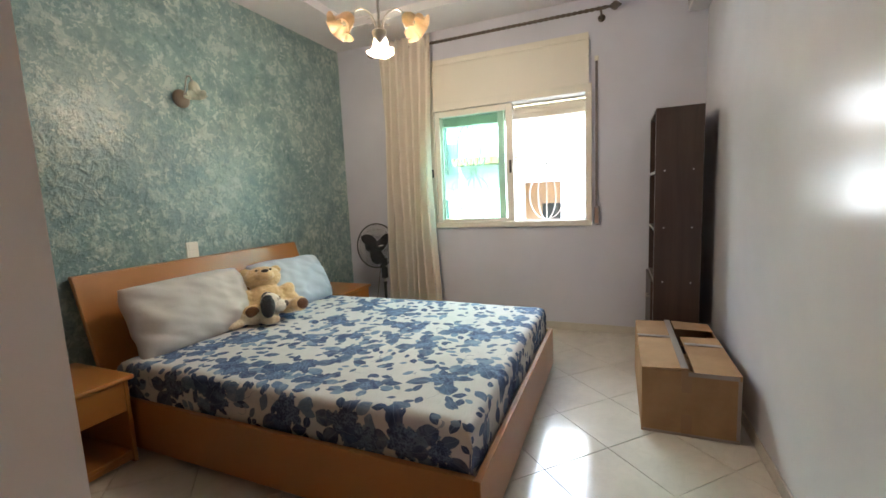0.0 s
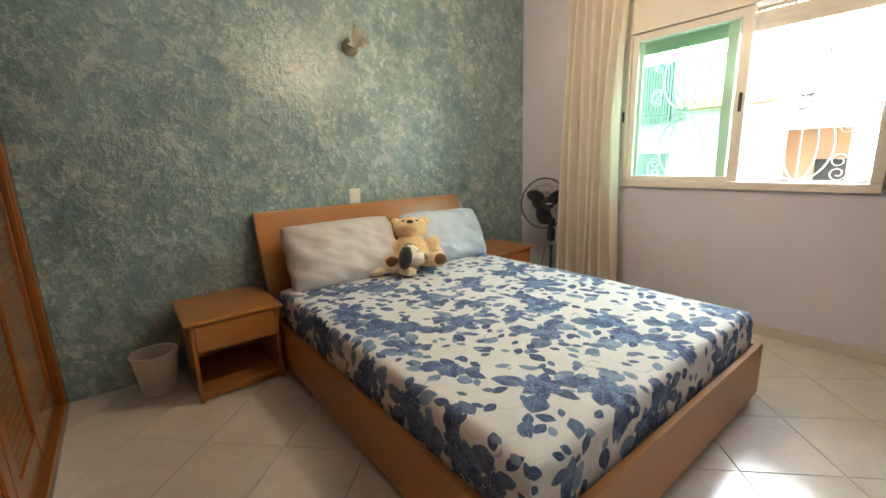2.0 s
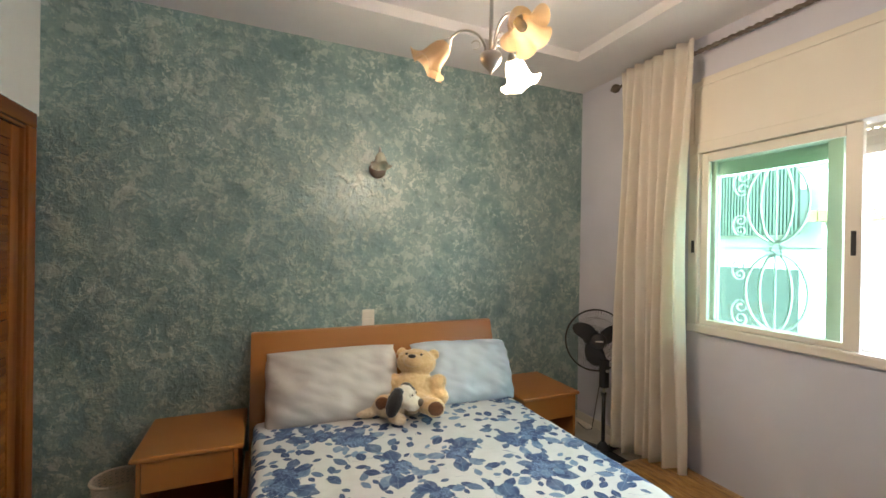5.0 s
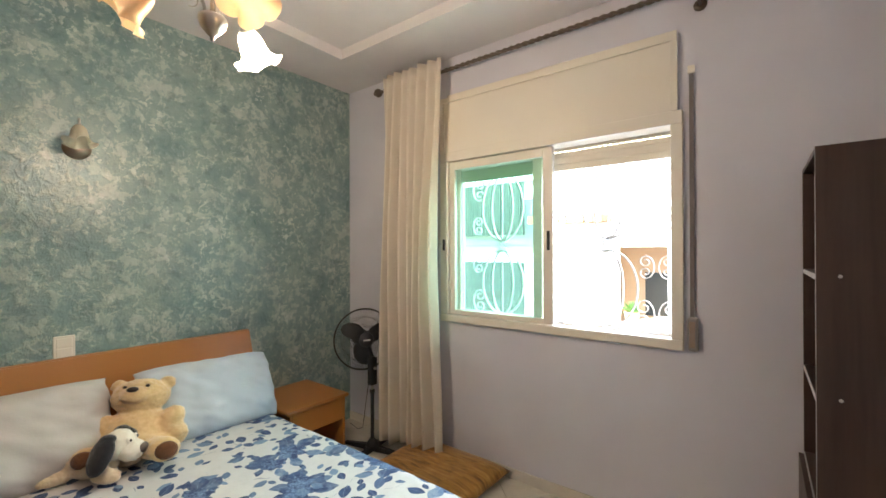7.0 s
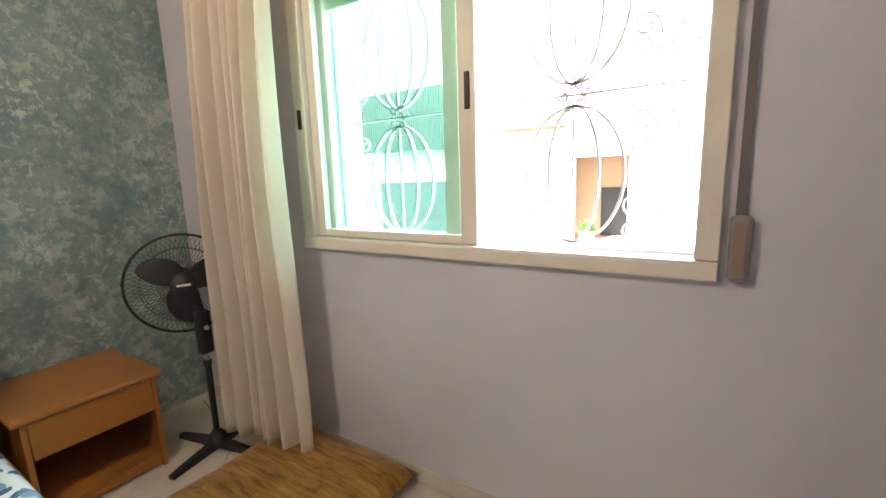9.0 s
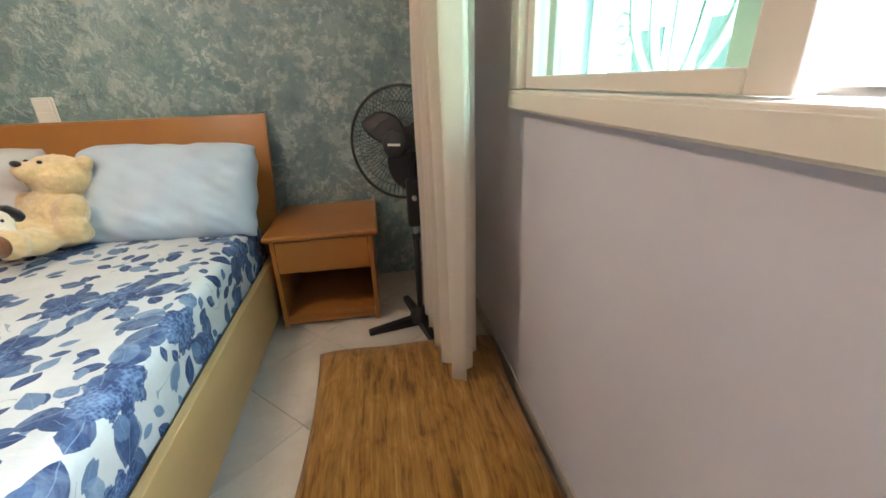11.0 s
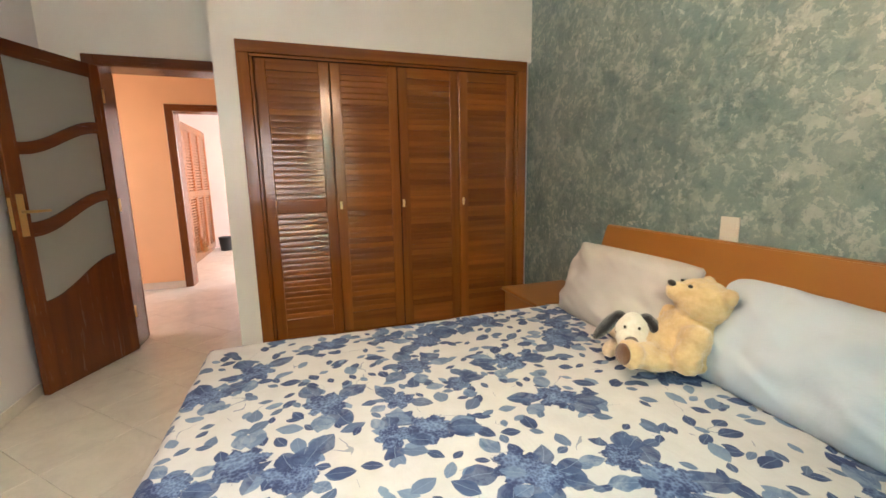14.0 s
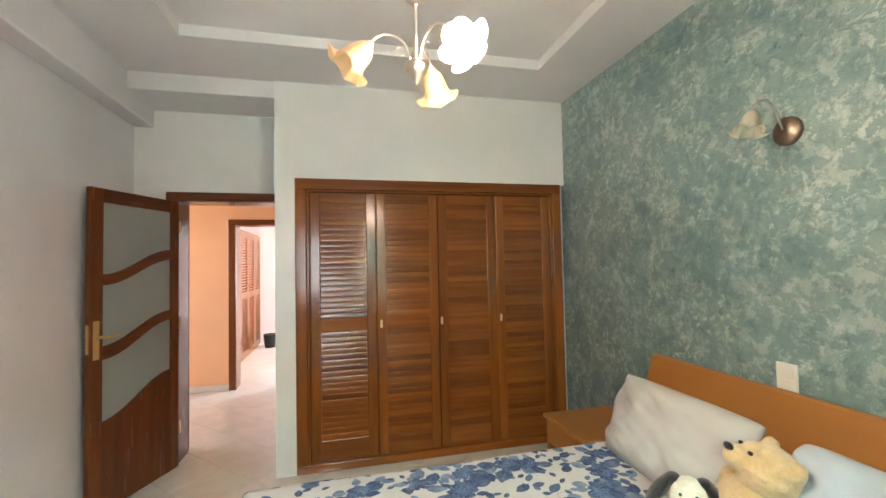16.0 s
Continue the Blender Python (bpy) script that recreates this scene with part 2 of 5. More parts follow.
# ---- shape helpers ----
def part(name, bm, mat, parent=None, label="", smooth=False):
    """One mesh object under a thing, a part or, with no parent, of its own."""
    me = bpy.data.meshes.new(name)
    bm.to_mesh(me)
    bm.free()
    for m in mat if isinstance(mat, (list, tuple)) else [mat]:
        me.materials.append(m)
    if smooth:
        me.polygons.foreach_set("use_smooth", [True] * len(me.polygons))
    ob = new(name, me)
    ob.parent = parent
    if label:
        ob["label"] = label
    return ob


def thing(name, m, label, category, group=""):
    ob = new(name)
    ob.empty_display_size = 0.1
    ob.matrix_world = m
    return tagged(ob, label, category, group)


def box(bm, x0, x1, y0, y1, z0, z1, bevel=0.0, seg=2, mat=0):
    vs = bmesh.ops.create_cube(bm, size=1)["verts"]
    bmesh.ops.scale(bm, vec=(x1 - x0, y1 - y0, z1 - z0), verts=vs)
    bmesh.ops.translate(bm, vec=((x0 + x1) / 2, (y0 + y1) / 2, (z0 + z1) / 2), verts=vs)
    faces = {f for v in vs for f in v.link_faces}
    for f in faces:
        f.material_index = mat
    if bevel:
        edges = list({e for v in vs for e in v.link_edges})
        bmesh.ops.bevel(bm, geom=edges, offset=bevel, segments=seg, profile=0.5, affect="EDGES")
    return bm


def boxes(*rows, bevel=0.0):
    bm = bmesh.new()
    for r in rows:
        box(bm, *r, bevel=bevel)
    return bm


def lathe(bm, profile, steps=32, m=Matrix(), mat=0, wave=None):
    """profile: (radius, z) rows, turned round z. wave(angle, i): a factor on the radius and a lift."""
    rings = []
    for i, (r, z) in enumerate(profile):
        ring = []
        for k in range(steps):
            a = 2 * math.pi * k / steps
            f, up = wave(a, i) if wave else (1.0, 0.0)
            ring.append(bm.verts.new(m @ Vector((r * f * math.cos(a), r * f * math.sin(a), z + up))))
        rings.append(ring)
    for a, b in zip(rings, rings[1:]):
        for k in range(steps):
            f = bm.faces.new((a[k], a[(k + 1) % steps], b[(k + 1) % steps], b[k]))
            f.smooth, f.material_index = True, mat
    for ring, flip in ((rings[0], True), (rings[-1], False)):
        if profile[0 if flip else -1][0] < 0.0005 or not wave:
            f = bm.faces.new(list(reversed(ring)) if flip else ring)
            f.material_index = mat
    return bm


def tube(bm, points, r, steps=8, mat=0):
    """A round bar along points."""
    pts = [Vector(p) for p in points]
    rings, up = [], Vector((0, 0, 1))
    for i, p in enumerate(pts):
        d = (pts[min(i + 1, len(pts) - 1)] - pts[max(i - 1, 0)]).normalized()
        side = d.cross(up)
        if side.length < 0.05:
            side = d.cross(Vector((0, 1, 0)))
        side.normalize()
        top = side.cross(d).normalized()
        rr = r(i / max(1, len(pts) - 1)) if callable(r) else r
        rings.append([bm.verts.new(p + rr * (math.cos(a) * side + math.sin(a) * top)) for a in (2 * math.pi * k / steps for k in range(steps))])
    for a, b in zip(rings, rings[1:]):
        for k in range(steps):
            f = bm.faces.new((a[k], a[(k + 1) % steps], b[(k + 1) % steps], b[k]))
            f.smooth, f.material_index = True, mat
    for ring in (list(reversed(rings[0])), rings[-1]):
        bm.faces.new(ring).material_index = mat
    return bm


def wall(name, rows, mat, label):
    return tagged(part(name, boxes(*rows), mat), label, "wall", kind="structure")


# ---- structure ----
WX, EX, SY, NY, TOP = -2.71, 0.75, 0.0, 3.738, 2.91
ALC_X, ALC_Y = -0.345, -0.44
wall("wall_west", [(WX - 0.2, WX, -0.64, NY + 0.22, -0.1, 3.2)], TEAL, "teal stucco feature wall with a pearly sheen")
WIN = (-1.61, -0.125, 1.0, 2.64)
wall("wall_north", [(WX, WIN[0], NY, NY + 0.22, -0.1, 3.2), (WIN[1], EX + 0.2, NY, NY + 0.22, -0.1, 3.2),
                    (WIN[0], WIN[1], NY, NY + 0.22, -0.1, WIN[2]), (WIN[0], WIN[1], NY, NY + 0.22, WIN[3], 3.2)], LILAC, "pale lilac painted wall round the window")
wall("wall_east", [(EX, EX + 0.2, -0.64, NY, -0.1, 3.2)], GLOSS, "glossy lilac-grey painted wall")
tagged(part("beam", boxes((0.61, EX, ALC_Y, NY, 2.642, 3.0), bevel=0.012), GLOSS), "lilac-grey boxed beam along the top of the wall", "beam", kind="structure")
WARD = (-2.665, -0.49, 2.18)
wall("wall_south", [(WX, WARD[0], -0.12, SY - 0.058, -0.1, WARD[2]), (WARD[1], ALC_X, ALC_Y, SY, -0.1, 3.2), (WARD[0], WARD[1], -0.12, SY, WARD[2], 3.2), (WX, WARD[0], -0.12, SY, WARD[2], 3.2)],
     WHITE_WALL, "white painted wall above the built-in wardrobe")
DOOR = (-0.28, 0.44, 2.06)
wall("wall_entry", [(DOOR[1] + 0.03, EX, ALC_Y - 0.2, ALC_Y, -0.1, 3.2), (ALC_X - 0.3, DOOR[0] - 0.03, ALC_Y - 0.2, ALC_Y, -0.1, 3.2),
                    (DOOR[0] - 0.03, DOOR[1] + 0.03, ALC_Y - 0.2, ALC_Y, DOOR[2] + 0.03, 3.2), (WX, ALC_X - 0.3, ALC_Y - 0.2, ALC_Y - 0.02, -0.1, 3.2)], WHITE_WALL, "white painted wall over the bedroom door")


def ceiling():
    bm = bmesh.new()
    tx0, tx1, ty0, ty1 = -2.225, 0.10, 0.54, 3.262
    for r in ((WX, tx0, SY - 0.04, NY), (tx1, EX, SY - 0.04, NY), (tx0, tx1, SY - 0.04, ty0), (tx0, tx1, ty1, NY)):
        box(bm, *r, TOP, TOP + 0.2)
    box(bm, tx0, tx1, ty0, ty1, TOP + 0.07, TOP + 0.2)
    box(bm, ALC_X, EX, ALC_Y, SY - 0.012, 2.785, TOP + 0.2)
    tagged(part("ceiling", bm, CEILING), "off-white ceiling with a recessed tray panel", "ceiling", kind="structure")


ceiling()

# corridor and far room beyond the door
wall("wall_corridor", [(0.56, 2.9, -2.65, -2.45, -0.1, 2.9), (-3.0, -0.42, -2.65, -2.45, -0.1, 2.9), (-0.42, 0.56, -2.65, -2.45, 2.07, 2.9)], ORANGE, "orange painted corridor wall with a doorway")
wall("wall_corridor_near", [(DOOR[1] + 0.10, 2.9, -0.70, -0.64, -0.1, 2.9), (-3.0, DOOR[0] - 0.10, -0.70, -0.64, -0.1, 2.9), (DOOR[0] - 0.10, DOOR[1] + 0.10, -0.70, -0.64, 2.14, 2.9)], ORANGE, "orange painted corridor wall")
wall("wall_corridor_ends", [(-3.0, -2.9, -2.45, -0.70, -0.1, 2.9), (2.8, 2.9, -2.45, -2.1, -0.1, 2.9), (2.8, 2.9, -1.0, -0.70, -0.1, 2.9), (2.8, 2.9, -2.1, -1.0, -0.1, 0.9), (2.8, 2.9, -2.1, -1.0, 2.3, 2.9)], ORANGE, "orange painted corridor end wall")
wall("wall_far_room", [(-2.6, 1.6, -5.85, -5.65, -0.1, 2.9), (1.4, 1.6, -6.1, -2.65, -0.1, 2.9), (-2.6, -2.4, -6.1, -5.0, -0.1, 2.9), (-2.6, -2.4, -3.4, -2.65, -0.1, 2.9),
                       (-2.6, -2.4, -5.0, -3.4, -0.1, 0.8), (-2.6, -2.4, -5.0, -3.4, 2.2, 2.9)], PINK, "pale pink painted wall of the far room")
tagged(part("ceiling_corridor", boxes((-3.0, 2.9, -6.3, ALC_Y - 0.2, 2.9, 3.1)), CEILING), "white corridor ceiling", "ceiling", kind="structure")
tagged(part("roof_slab", boxes((-3.2, 3.0, -6.4, NY + 0.3, 3.2, 3.4)), FACADE), "flat concrete roof slab", "roof", kind="structure")
floor = tagged(part("floor", boxes((-3.0, 2.9, -6.3, NY + 0.2, -0.15, -0.006)), GROUT), "cream ceramic tile floor laid diagonally with thin joints", "floor", kind="structure")


# ---- window ----
def window():
    w = tagged(new("window_1"), "cream aluminium sliding window with a roller shutter box, one half open", "window", kind="structure")
    w.location = (0, NY - 0.004, 0)
    x0, x1 = WIN[0] - 0.048, WIN[1] + 0.027
    y0, y1 = -0.024, 0.11
    bm = boxes((x0, x1, y0, y1, 0.984, 1.038), (x0, x0 + 0.066, y0, y1, 1.040, 2.145), (x1 - 0.055, x1, y0, y1, 1.040, 2.145), (x0, x1, y0, y1, 2.145, 2.215), bevel=0.004)
    part("frame", bm, ALU, w)
    part("sill_rail", boxes((x0 + 0.002, x1 - 0.002, y0 - 0.004, y0 - 0.0005, 0.989, 1.030), bevel=0.0015), ALU, w)
    bm = boxes((x0, x1 - 0.024, y0 + 0.006, y1, 2.215, 2.60), (WIN[0], WIN[1], 0.006, 0.2, 2.60, WIN[3] + 0.01), bevel=0.003)
    part("shutter_box", bm, ALU, w, "cream roller shutter box cover")
    bm = boxes((x0, x1 - 0.022, y0 - 0.004, y0 + 0.006, 2.575, 2.61), (x0, x0 + 0.030, y0 - 0.004, y0 + 0.006, 2.215, 2.575), (x1 - 0.052, x1 - 0.022, y0 - 0.004, y0 + 0.006, 2.215, 2.575), bevel=0.002)
    part("box_trim", bm, ALU, w)
    # the two sashes stand one behind the other, in the half beside the curtain
    for n, (a, b, ya, yb) in enumerate(((-1.588, -0.800, 0.000, 0.032), (-1.575, -0.892, 0.052, 0.08))):
        sash = part("sash", boxes((a, a + 0.045, ya, yb, 1.041, 2.14), (b - 0.064, b, ya, yb, 1.041, 2.14), (a + 0.045, b - 0.064, ya, yb, 1.041, 1.072), (a + 0.045, b - 0.064, ya, yb, 2.085, 2.14), bevel=0.003), ALU, w)
        part("pane", boxes((a + 0.043, b - 0.062, (ya + yb) / 2 - 0.002, (ya + yb) / 2 + 0.002, 1.070, 2.087)), GREEN_GLASS, sash, "green-tinted glass pane")
    part("latch", boxes((-0.838, -0.818, -0.006, 0.001, 1.50, 1.62), bevel=0.003), BLACK, w, "dark recessed sash latch")
    part("jamb_latch", boxes((-1.630, -1.614, -0.034, -0.024, 1.50, 1.58), bevel=0.002), BLACK, w)
    part("track", boxes((x0 + 0.05, x1 - 0.05, 0.040, 0.046, 1.041, 1.050), (x0 + 0.05, x1 - 0.05, 0.088, 0.094, 1.041, 1.050)), STEEL, w, "aluminium sliding track")
    for k in range(6):
        z = 2.005 + k * 0.042
        part("shutter_slat", boxes((x0 + 0.055, x1 - 0.05, 0.125, 0.137, z, z + (0.0425 if k != 2 else 0.034)), bevel=0.003), SLAT_PVC, w)
    part("slit_bridge", boxes(*[(x0 + 0.06 + 0.031 * i, x0 + 0.073 + 0.031 * i, 0.128, 0.134, 2.121, 2.134) for i in range(45)]), SLAT_PVC, w)


window()


def shutter_strap():
    t = thing("shutter_strap", pose(-0.06, NY, 0), "grey roller shutter strap with a winder box on the wall", "shutter strap")
    part("strap", boxes((-0.010, 0.010, -0.014, -0.010, 1.14, 2.40)), GREY_STRAP, t)
    part("guide", boxes((-0.016, 0.016, -0.022, 0.0, 2.39, 2.43), bevel=0.004), SWITCH, t)
    part("winder_box", boxes((-0.020, 0.028, -0.036, 0.0, 0.99, 1.16), bevel=0.012), plaster("grey_plastic", (0.27, 0.25, 0.24), 0.45), t, "grey plastic winder box")
    part("cover_plate", boxes((-0.012, 0.014, -0.038, -0.034, 1.01, 1.14), bevel=0.001), BRONZE, t)


shutter_strap()


def spiral(cx, cz, r, turns, start, sign, y, n=26):
    pts = []
    for i in range(n):
        f = i / (n - 1)
        a = start + sign * turns * 2 * math.pi * f
        rr = r * (1 - 0.78 * f)
        pts.append((cx + rr * math.cos(a), y, cz + rr * math.sin(a)))
    return pts


def strip(bm, pts, wide, thin):
    """Flat iron bent in an upright plane: wide front to back, thin across."""
    pts = [Vector(p) for p in pts]
    rings = []
    for i, p in enumerate(pts):
        d = (pts[min(i + 1, len(pts) - 1)] - pts[max(i - 1, 0)]).normalized()
        e = d.cross(Vector((0, 1, 0))).normalized() * thin / 2
        f = Vector((0, wide / 2, 0))
        rings.append([bm.verts.new(p + q) for q in (e + f, e - f, -e - f, -e + f)])
    for a, b in zip(rings, rings[1:]):
        for k in range(4):
            bm.faces.new((a[k], a[(k + 1) % 4], b[(k + 1) % 4], b[k]))
    bm.faces.new(list(reversed(rings[0]))), bm.faces.new(rings[-1])
    bmesh.ops.recalc_face_normals(bm, faces=bm.faces)
    return bm


def grille():
    g = thing("window_grille", pose(0, 3.93, 0), "white wrought-iron window grille with scrolls and ovals", "window grille")
    bar = lambda pts, r=0.008: part("bar", strip(bmesh.new(), pts, r * 2.6, r * 1.1), IRON, g)
    for z in (1.03, 1.535, 2.06):
        bar([(-1.62, 0, z), (-0.10, 0, z)], 0.007)
    for x in (-1.60, -0.88, -0.125):
        bar([(x, 0, 1.0), (x, 0, 2.64)], 0.008)
    for cx in (-1.262, -0.525):
        for z0, z1 in ((1.04, 1.50), (1.57, 2.05)):
            zc, hh = (z0 + z1) / 2, (z1 - z0) / 2
            for w in (0.165, 0.085):
                for s in (-1, 1):
                    bar([(cx + s * w * math.cos(a), 0, zc + hh * math.sin(a)) for a in (-math.pi / 2 + math.pi * k / 18 for k in range(19))])
            bar([(cx, 0, z0), (cx, 0, z1)], 0.006)
        for k in range(6):
            a = k * math.pi / 3
            part("rosette_petal", tube(bmesh.new(), spiral(cx + 0.035 * math.cos(a), 1.535 + 0.035 * math.sin(a), 0.022, 0.9, a, 1, -0.006, 12), 0.005, 5), IRON, g)
    def c_scroll(x, z, h, s):
        """A C-shaped scroll that opens away from x; h high, with curled ends."""
        pts, q = [], h * 0.26
        for e in (1, -1):
            curl = []
            for i in range(15):
                f = i / 14
                rr = q * (0.30 + 0.70 * f)
                a = e * (2.2 * math.pi * (f - 1)) + e * math.pi / 2
                curl.append((x + s * (h * 0.34 + rr * math.cos(a)), 0, z + e * (h / 2 - q) + rr * math.sin(a)))
            pts.append(curl)
        back = [(x + s * (h * 0.34 - h * 0.34 * math.sin(math.pi * f)), 0, z + h / 2 * math.cos(math.pi * f)) for f in (k / 14 for k in range(1, 14))]
        bar(pts[0] + back + list(reversed(pts[1])), 0.0055)

    for x in (-1.52, -0.875, -0.26):
        for z, h in ((1.125, 0.16), (1.40, 0.13), (1.68, 0.13), (1.95, 0.16)):
            for s in (-1, 1):
                if -1.6 < x + s * 0.1 < -0.12:
                    c_scroll(x + s * 0.012, z, h, s)


grille()


# ---- curtain and rod ----
def curtain():
    bm = bmesh.new()
    nx, nz = 150, 40
    rows = []
    for j in range(nz + 1):
        f = j / nz
        z = 2.835 - f * 2.745
        row = []
        for i in range(nx + 1):
            u = i / nx
            spread = 1.0 - 0.10 * math.sin(math.pi * min(1, f * 1.1)) + 0.03 * f
            x = -1.818 + (u - 0.5) * 0.565 * spread + 0.012 * math.sin(5 * f + 9 * u)
            depth = 0.026 + 0.042 * min(1.0, f * 2.5)
            y = NY - 0.176 - 0.024 * min(1.0, f * 1.6) + depth * math.sin(u * 2 * math.pi * 7.0 + 0.7 * math.sin(3 * f)) * (0.8 + 0.3 * math.sin(11 * u)) + 0.012 * noise.noise((u * 6, f * 3, 0))
            zz = z + (0.02 * math.sin(u * 2 * math.pi * 3 + 1) - (0.03 * (0.5 - u))) * f ** 6
            row.append(bm.verts.new((x, y, zz)))
        rows.append(row)
    for a, b in zip(rows, rows[1:]):
        for k in range(nx):
            bm.faces.new((a[k], a[k + 1], b[k + 1], b[k]))
    t = thing("curtain", pose(0, 0, 0), "cream linen curtain drawn to the side of the window", "curtain")
    cloth = part("cloth", bm, CURTAIN, t, smooth=True)
    mod = cloth.modifiers.new("thick", "SOLIDIFY")
    mod.thickness = 0.002
    for i in range(7):
        bm = bmesh.new()
        x = -2.07 + i * 0.078
        tube(bm, [(x + 0.003 * math.cos(a), NY - 0.135 + 0.021 * math.cos(a), 2.757 + 0.021 * math.sin(a)) for a in (2 * math.pi * k / 14 for k in range(15))], 0.003, 5)
        part("eyelet", bm, BRONZE, t)


curtain()


def rod():
    t = thing("curtain_rod", pose(0, NY - 0.135, 2.757), "dark twisted curtain rod with round finials", "curtain rod")
    bm = bmesh.new()
    n = 240
    for s in range(2):
        tube(bm, [(-2.15 + 2.19 * i / n, 0.006 * math.cos(i * 0.62 + s * math.pi), 0.006 * math.sin(i * 0.62 + s * math.pi)) for i in range(n + 1)], 0.009, 6)
    part("rod", bm, ROD, t)
    for x, s in ((-2.15, -1), (0.04, 1)):
        bm = bmesh.new()
        lathe(bm, [(0.0, 0.0), (0.012, 0.002), (0.013, 0.012), (0.022, 0.02), (0.033, 0.038), (0.033, 0.055), (0.022, 0.072), (0.010, 0.082), (0.012, 0.088), (0.0, 0.096)], 20, pose(x, 0, 0, 0, 90 * s, 0))
        part("finial", bm, ROD, t, smooth=True)
    for x in (-2.10, -0.02):
        bm = tube(bmesh.new(), [(x, 0.135, -0.03), (x, 0.05, -0.03), (x, 0.012, -0.02), (x, 0, -0.012)], 0.008, 8)
        lathe(bm, [(0.0, 0.0), (0.03, 0.0), (0.03, 0.008), (0.0, 0.012)], 20, pose(x, 0.135, -0.03, 90, 0, 0))
        part("bracket", bm, ROD, t)


rod()


# ---- wardrobe ----
def wardrobe():
    t = thing("wardrobe", pose(0, -0.014, 0), "built-in dark reddish wooden wardrobe with four louvred doors", "wardrobe")
    x0, x1, zt = WARD
    part("carcass", boxes((x0, x1, -0.42, -0.40, 0, zt - 0.01), (x0, x0 + 0.02, -0.40, -0.05, 0, zt - 0.01), (x1 - 0.02, x1, -0.40, -0.05, 0, zt - 0.01), (x0 + 0.02, x1 - 0.02, -0.40, -0.05, zt - 0.03, zt - 0.01), (x0 + 0.02, x1 - 0.02, -0.40, -0.05, 0.0, 0.02)), RED_WOOD_Z, t)
    w = 0.075
    for name, r, mat in (("top_trim", (x0 - 0.005, x1 + 0.005, -0.03, 0.024, zt - w, zt + 0.004), RED_WOOD_X), ("bottom_trim", (x0 - 0.005, x1 + 0.005, -0.03, 0.024, 0.0, 0.06), RED_WOOD_X),
                         ("side_trim", (x0 - 0.005, x0 + w, -0.03, 0.0235, 0.06, zt - w), RED_WOOD_Z), ("side_trim", (x1 - w, x1 + 0.005, -0.03, 0.0235, 0.06, zt - w), RED_WOOD_Z)):
        part(name, boxes(r, bevel=0.006), mat, t)
    for name, r, mat in (("bead", (x0 + w, x1 - w, -0.028, 0.012, zt - w - 0.02, zt - w - 0.0005), RED_WOOD_X), ("bead", (x0 + w + 0.0005, x0 + w + 0.02, -0.028, 0.012, 0.06, zt - w - 0.021), RED_WOOD_Z),
                         ("bead", (x1 - w - 0.02, x1 - w - 0.0005, -0.028, 0.012, 0.06, zt - w - 0.021), RED_WOOD_Z)):
        part(name, boxes(r, bevel=0.005), mat, t)
    a, b = x0 + w + 0.022, x1 - w - 0.022
    wide = (b - a) / 4
    za, zb = 0.064, zt - w - 0.024
    slat_mesh = None
    for k in range(4):
        d0, d1 = b - wide * (k + 1) + 0.003, b - wide * k - 0.003
        st = 0.072
        door = part("door", boxes((d0, d0 + st, -0.036, -0.004, za, zb), (d1 - st, d1, -0.036, -0.004, za, zb), bevel=0.004), RED_WOOD_Z, t)
        for z0, z1 in ((za, za + 0.15), (1.02, 1.12), (zb - 0.075, zb)):
            part("rail", boxes((d0 + st, d1 - st, -0.035, -0.006, z0, z1), bevel=0.003), RED_WOOD_X, door)
        part("back_panel", boxes((d0 + st, d1 - st, -0.034, -0.023, za + 0.15, zb - 0.075)), RED_WOOD_X, door)
        for z0, z1 in ((za + 0.15, 1.02), (1.12, zb - 0.075)):
            n = round((z1 - z0) / 0.0415)
            pitch = (z1 - z0) / n
            for i in range(n):
                if slat_mesh is None:
                    half, hs = (wide - 2 * st) / 2 - 0.002, 0.0198
                    bm = bmesh.new()
                    arc = [(0.0035 - 0.0012 * (q / hs) ** 2 - (0.0025 if abs(q) > 0.96 * hs else 0), q) for q in (-hs, -0.95 * hs, -0.5 * hs, 0.0, 0.5 * hs, 0.95 * hs, hs)] + [(-0.0045, hs), (-0.0045, -hs)]
                    ends = [[bm.verts.new((sx, yy, zz)) for yy, zz in arc] for sx in (-half, half)]
                    for i_ in range(len(arc)):
                        k_ = (i_ + 1) % len(arc)
                        bm.faces.new((ends[0][i_], ends[0][k_], ends[1][k_], ends[1][i_]))
                    bm.faces.new(ends[0]), bm.faces.new(list(reversed(ends[1])))
                    bmesh.ops.recalc_face_normals(bm, faces=bm.faces)
                    s = part("slat", bm, RED_WOOD_X, door)
                    slat_mesh = s.data
                else:
                    s = new("slat", slat_mesh)
                    s.parent = door
                s.matrix_basis = pose((d0 + d1) / 2, -0.016, z0 + pitch * (i + 0.5), 5 + random.uniform(-1.2, 1.2), 0, 0)
        if k == 0:
            continue
        hx = d1 - (0.018 if k == 2 else 0.030)
        bm = boxes((hx - 0.009, hx + 0.009, -0.004, 0.0, 1.035, 1.095), bevel=0.0015)
        lathe(bm, [(0.0, 0.0), (0.006, 0.0), (0.004, 0.010), (0.007, 0.014), (0.008, 0.019), (0.004, 0.022), (0.0, 0.023)], 14, pose(hx, -0.001, 1.075, -90, 0, 0))
        part("knob", bm, BRASS, door, "small brass knob on a key plate")
    part("edge_trim", boxes((x0 - 0.040, x0 - 0.006, -0.042, -0.020, 0, zt - 0.002), bevel=0.003), WHITE_WALL, t, "white strip beside the trim")


wardrobe()


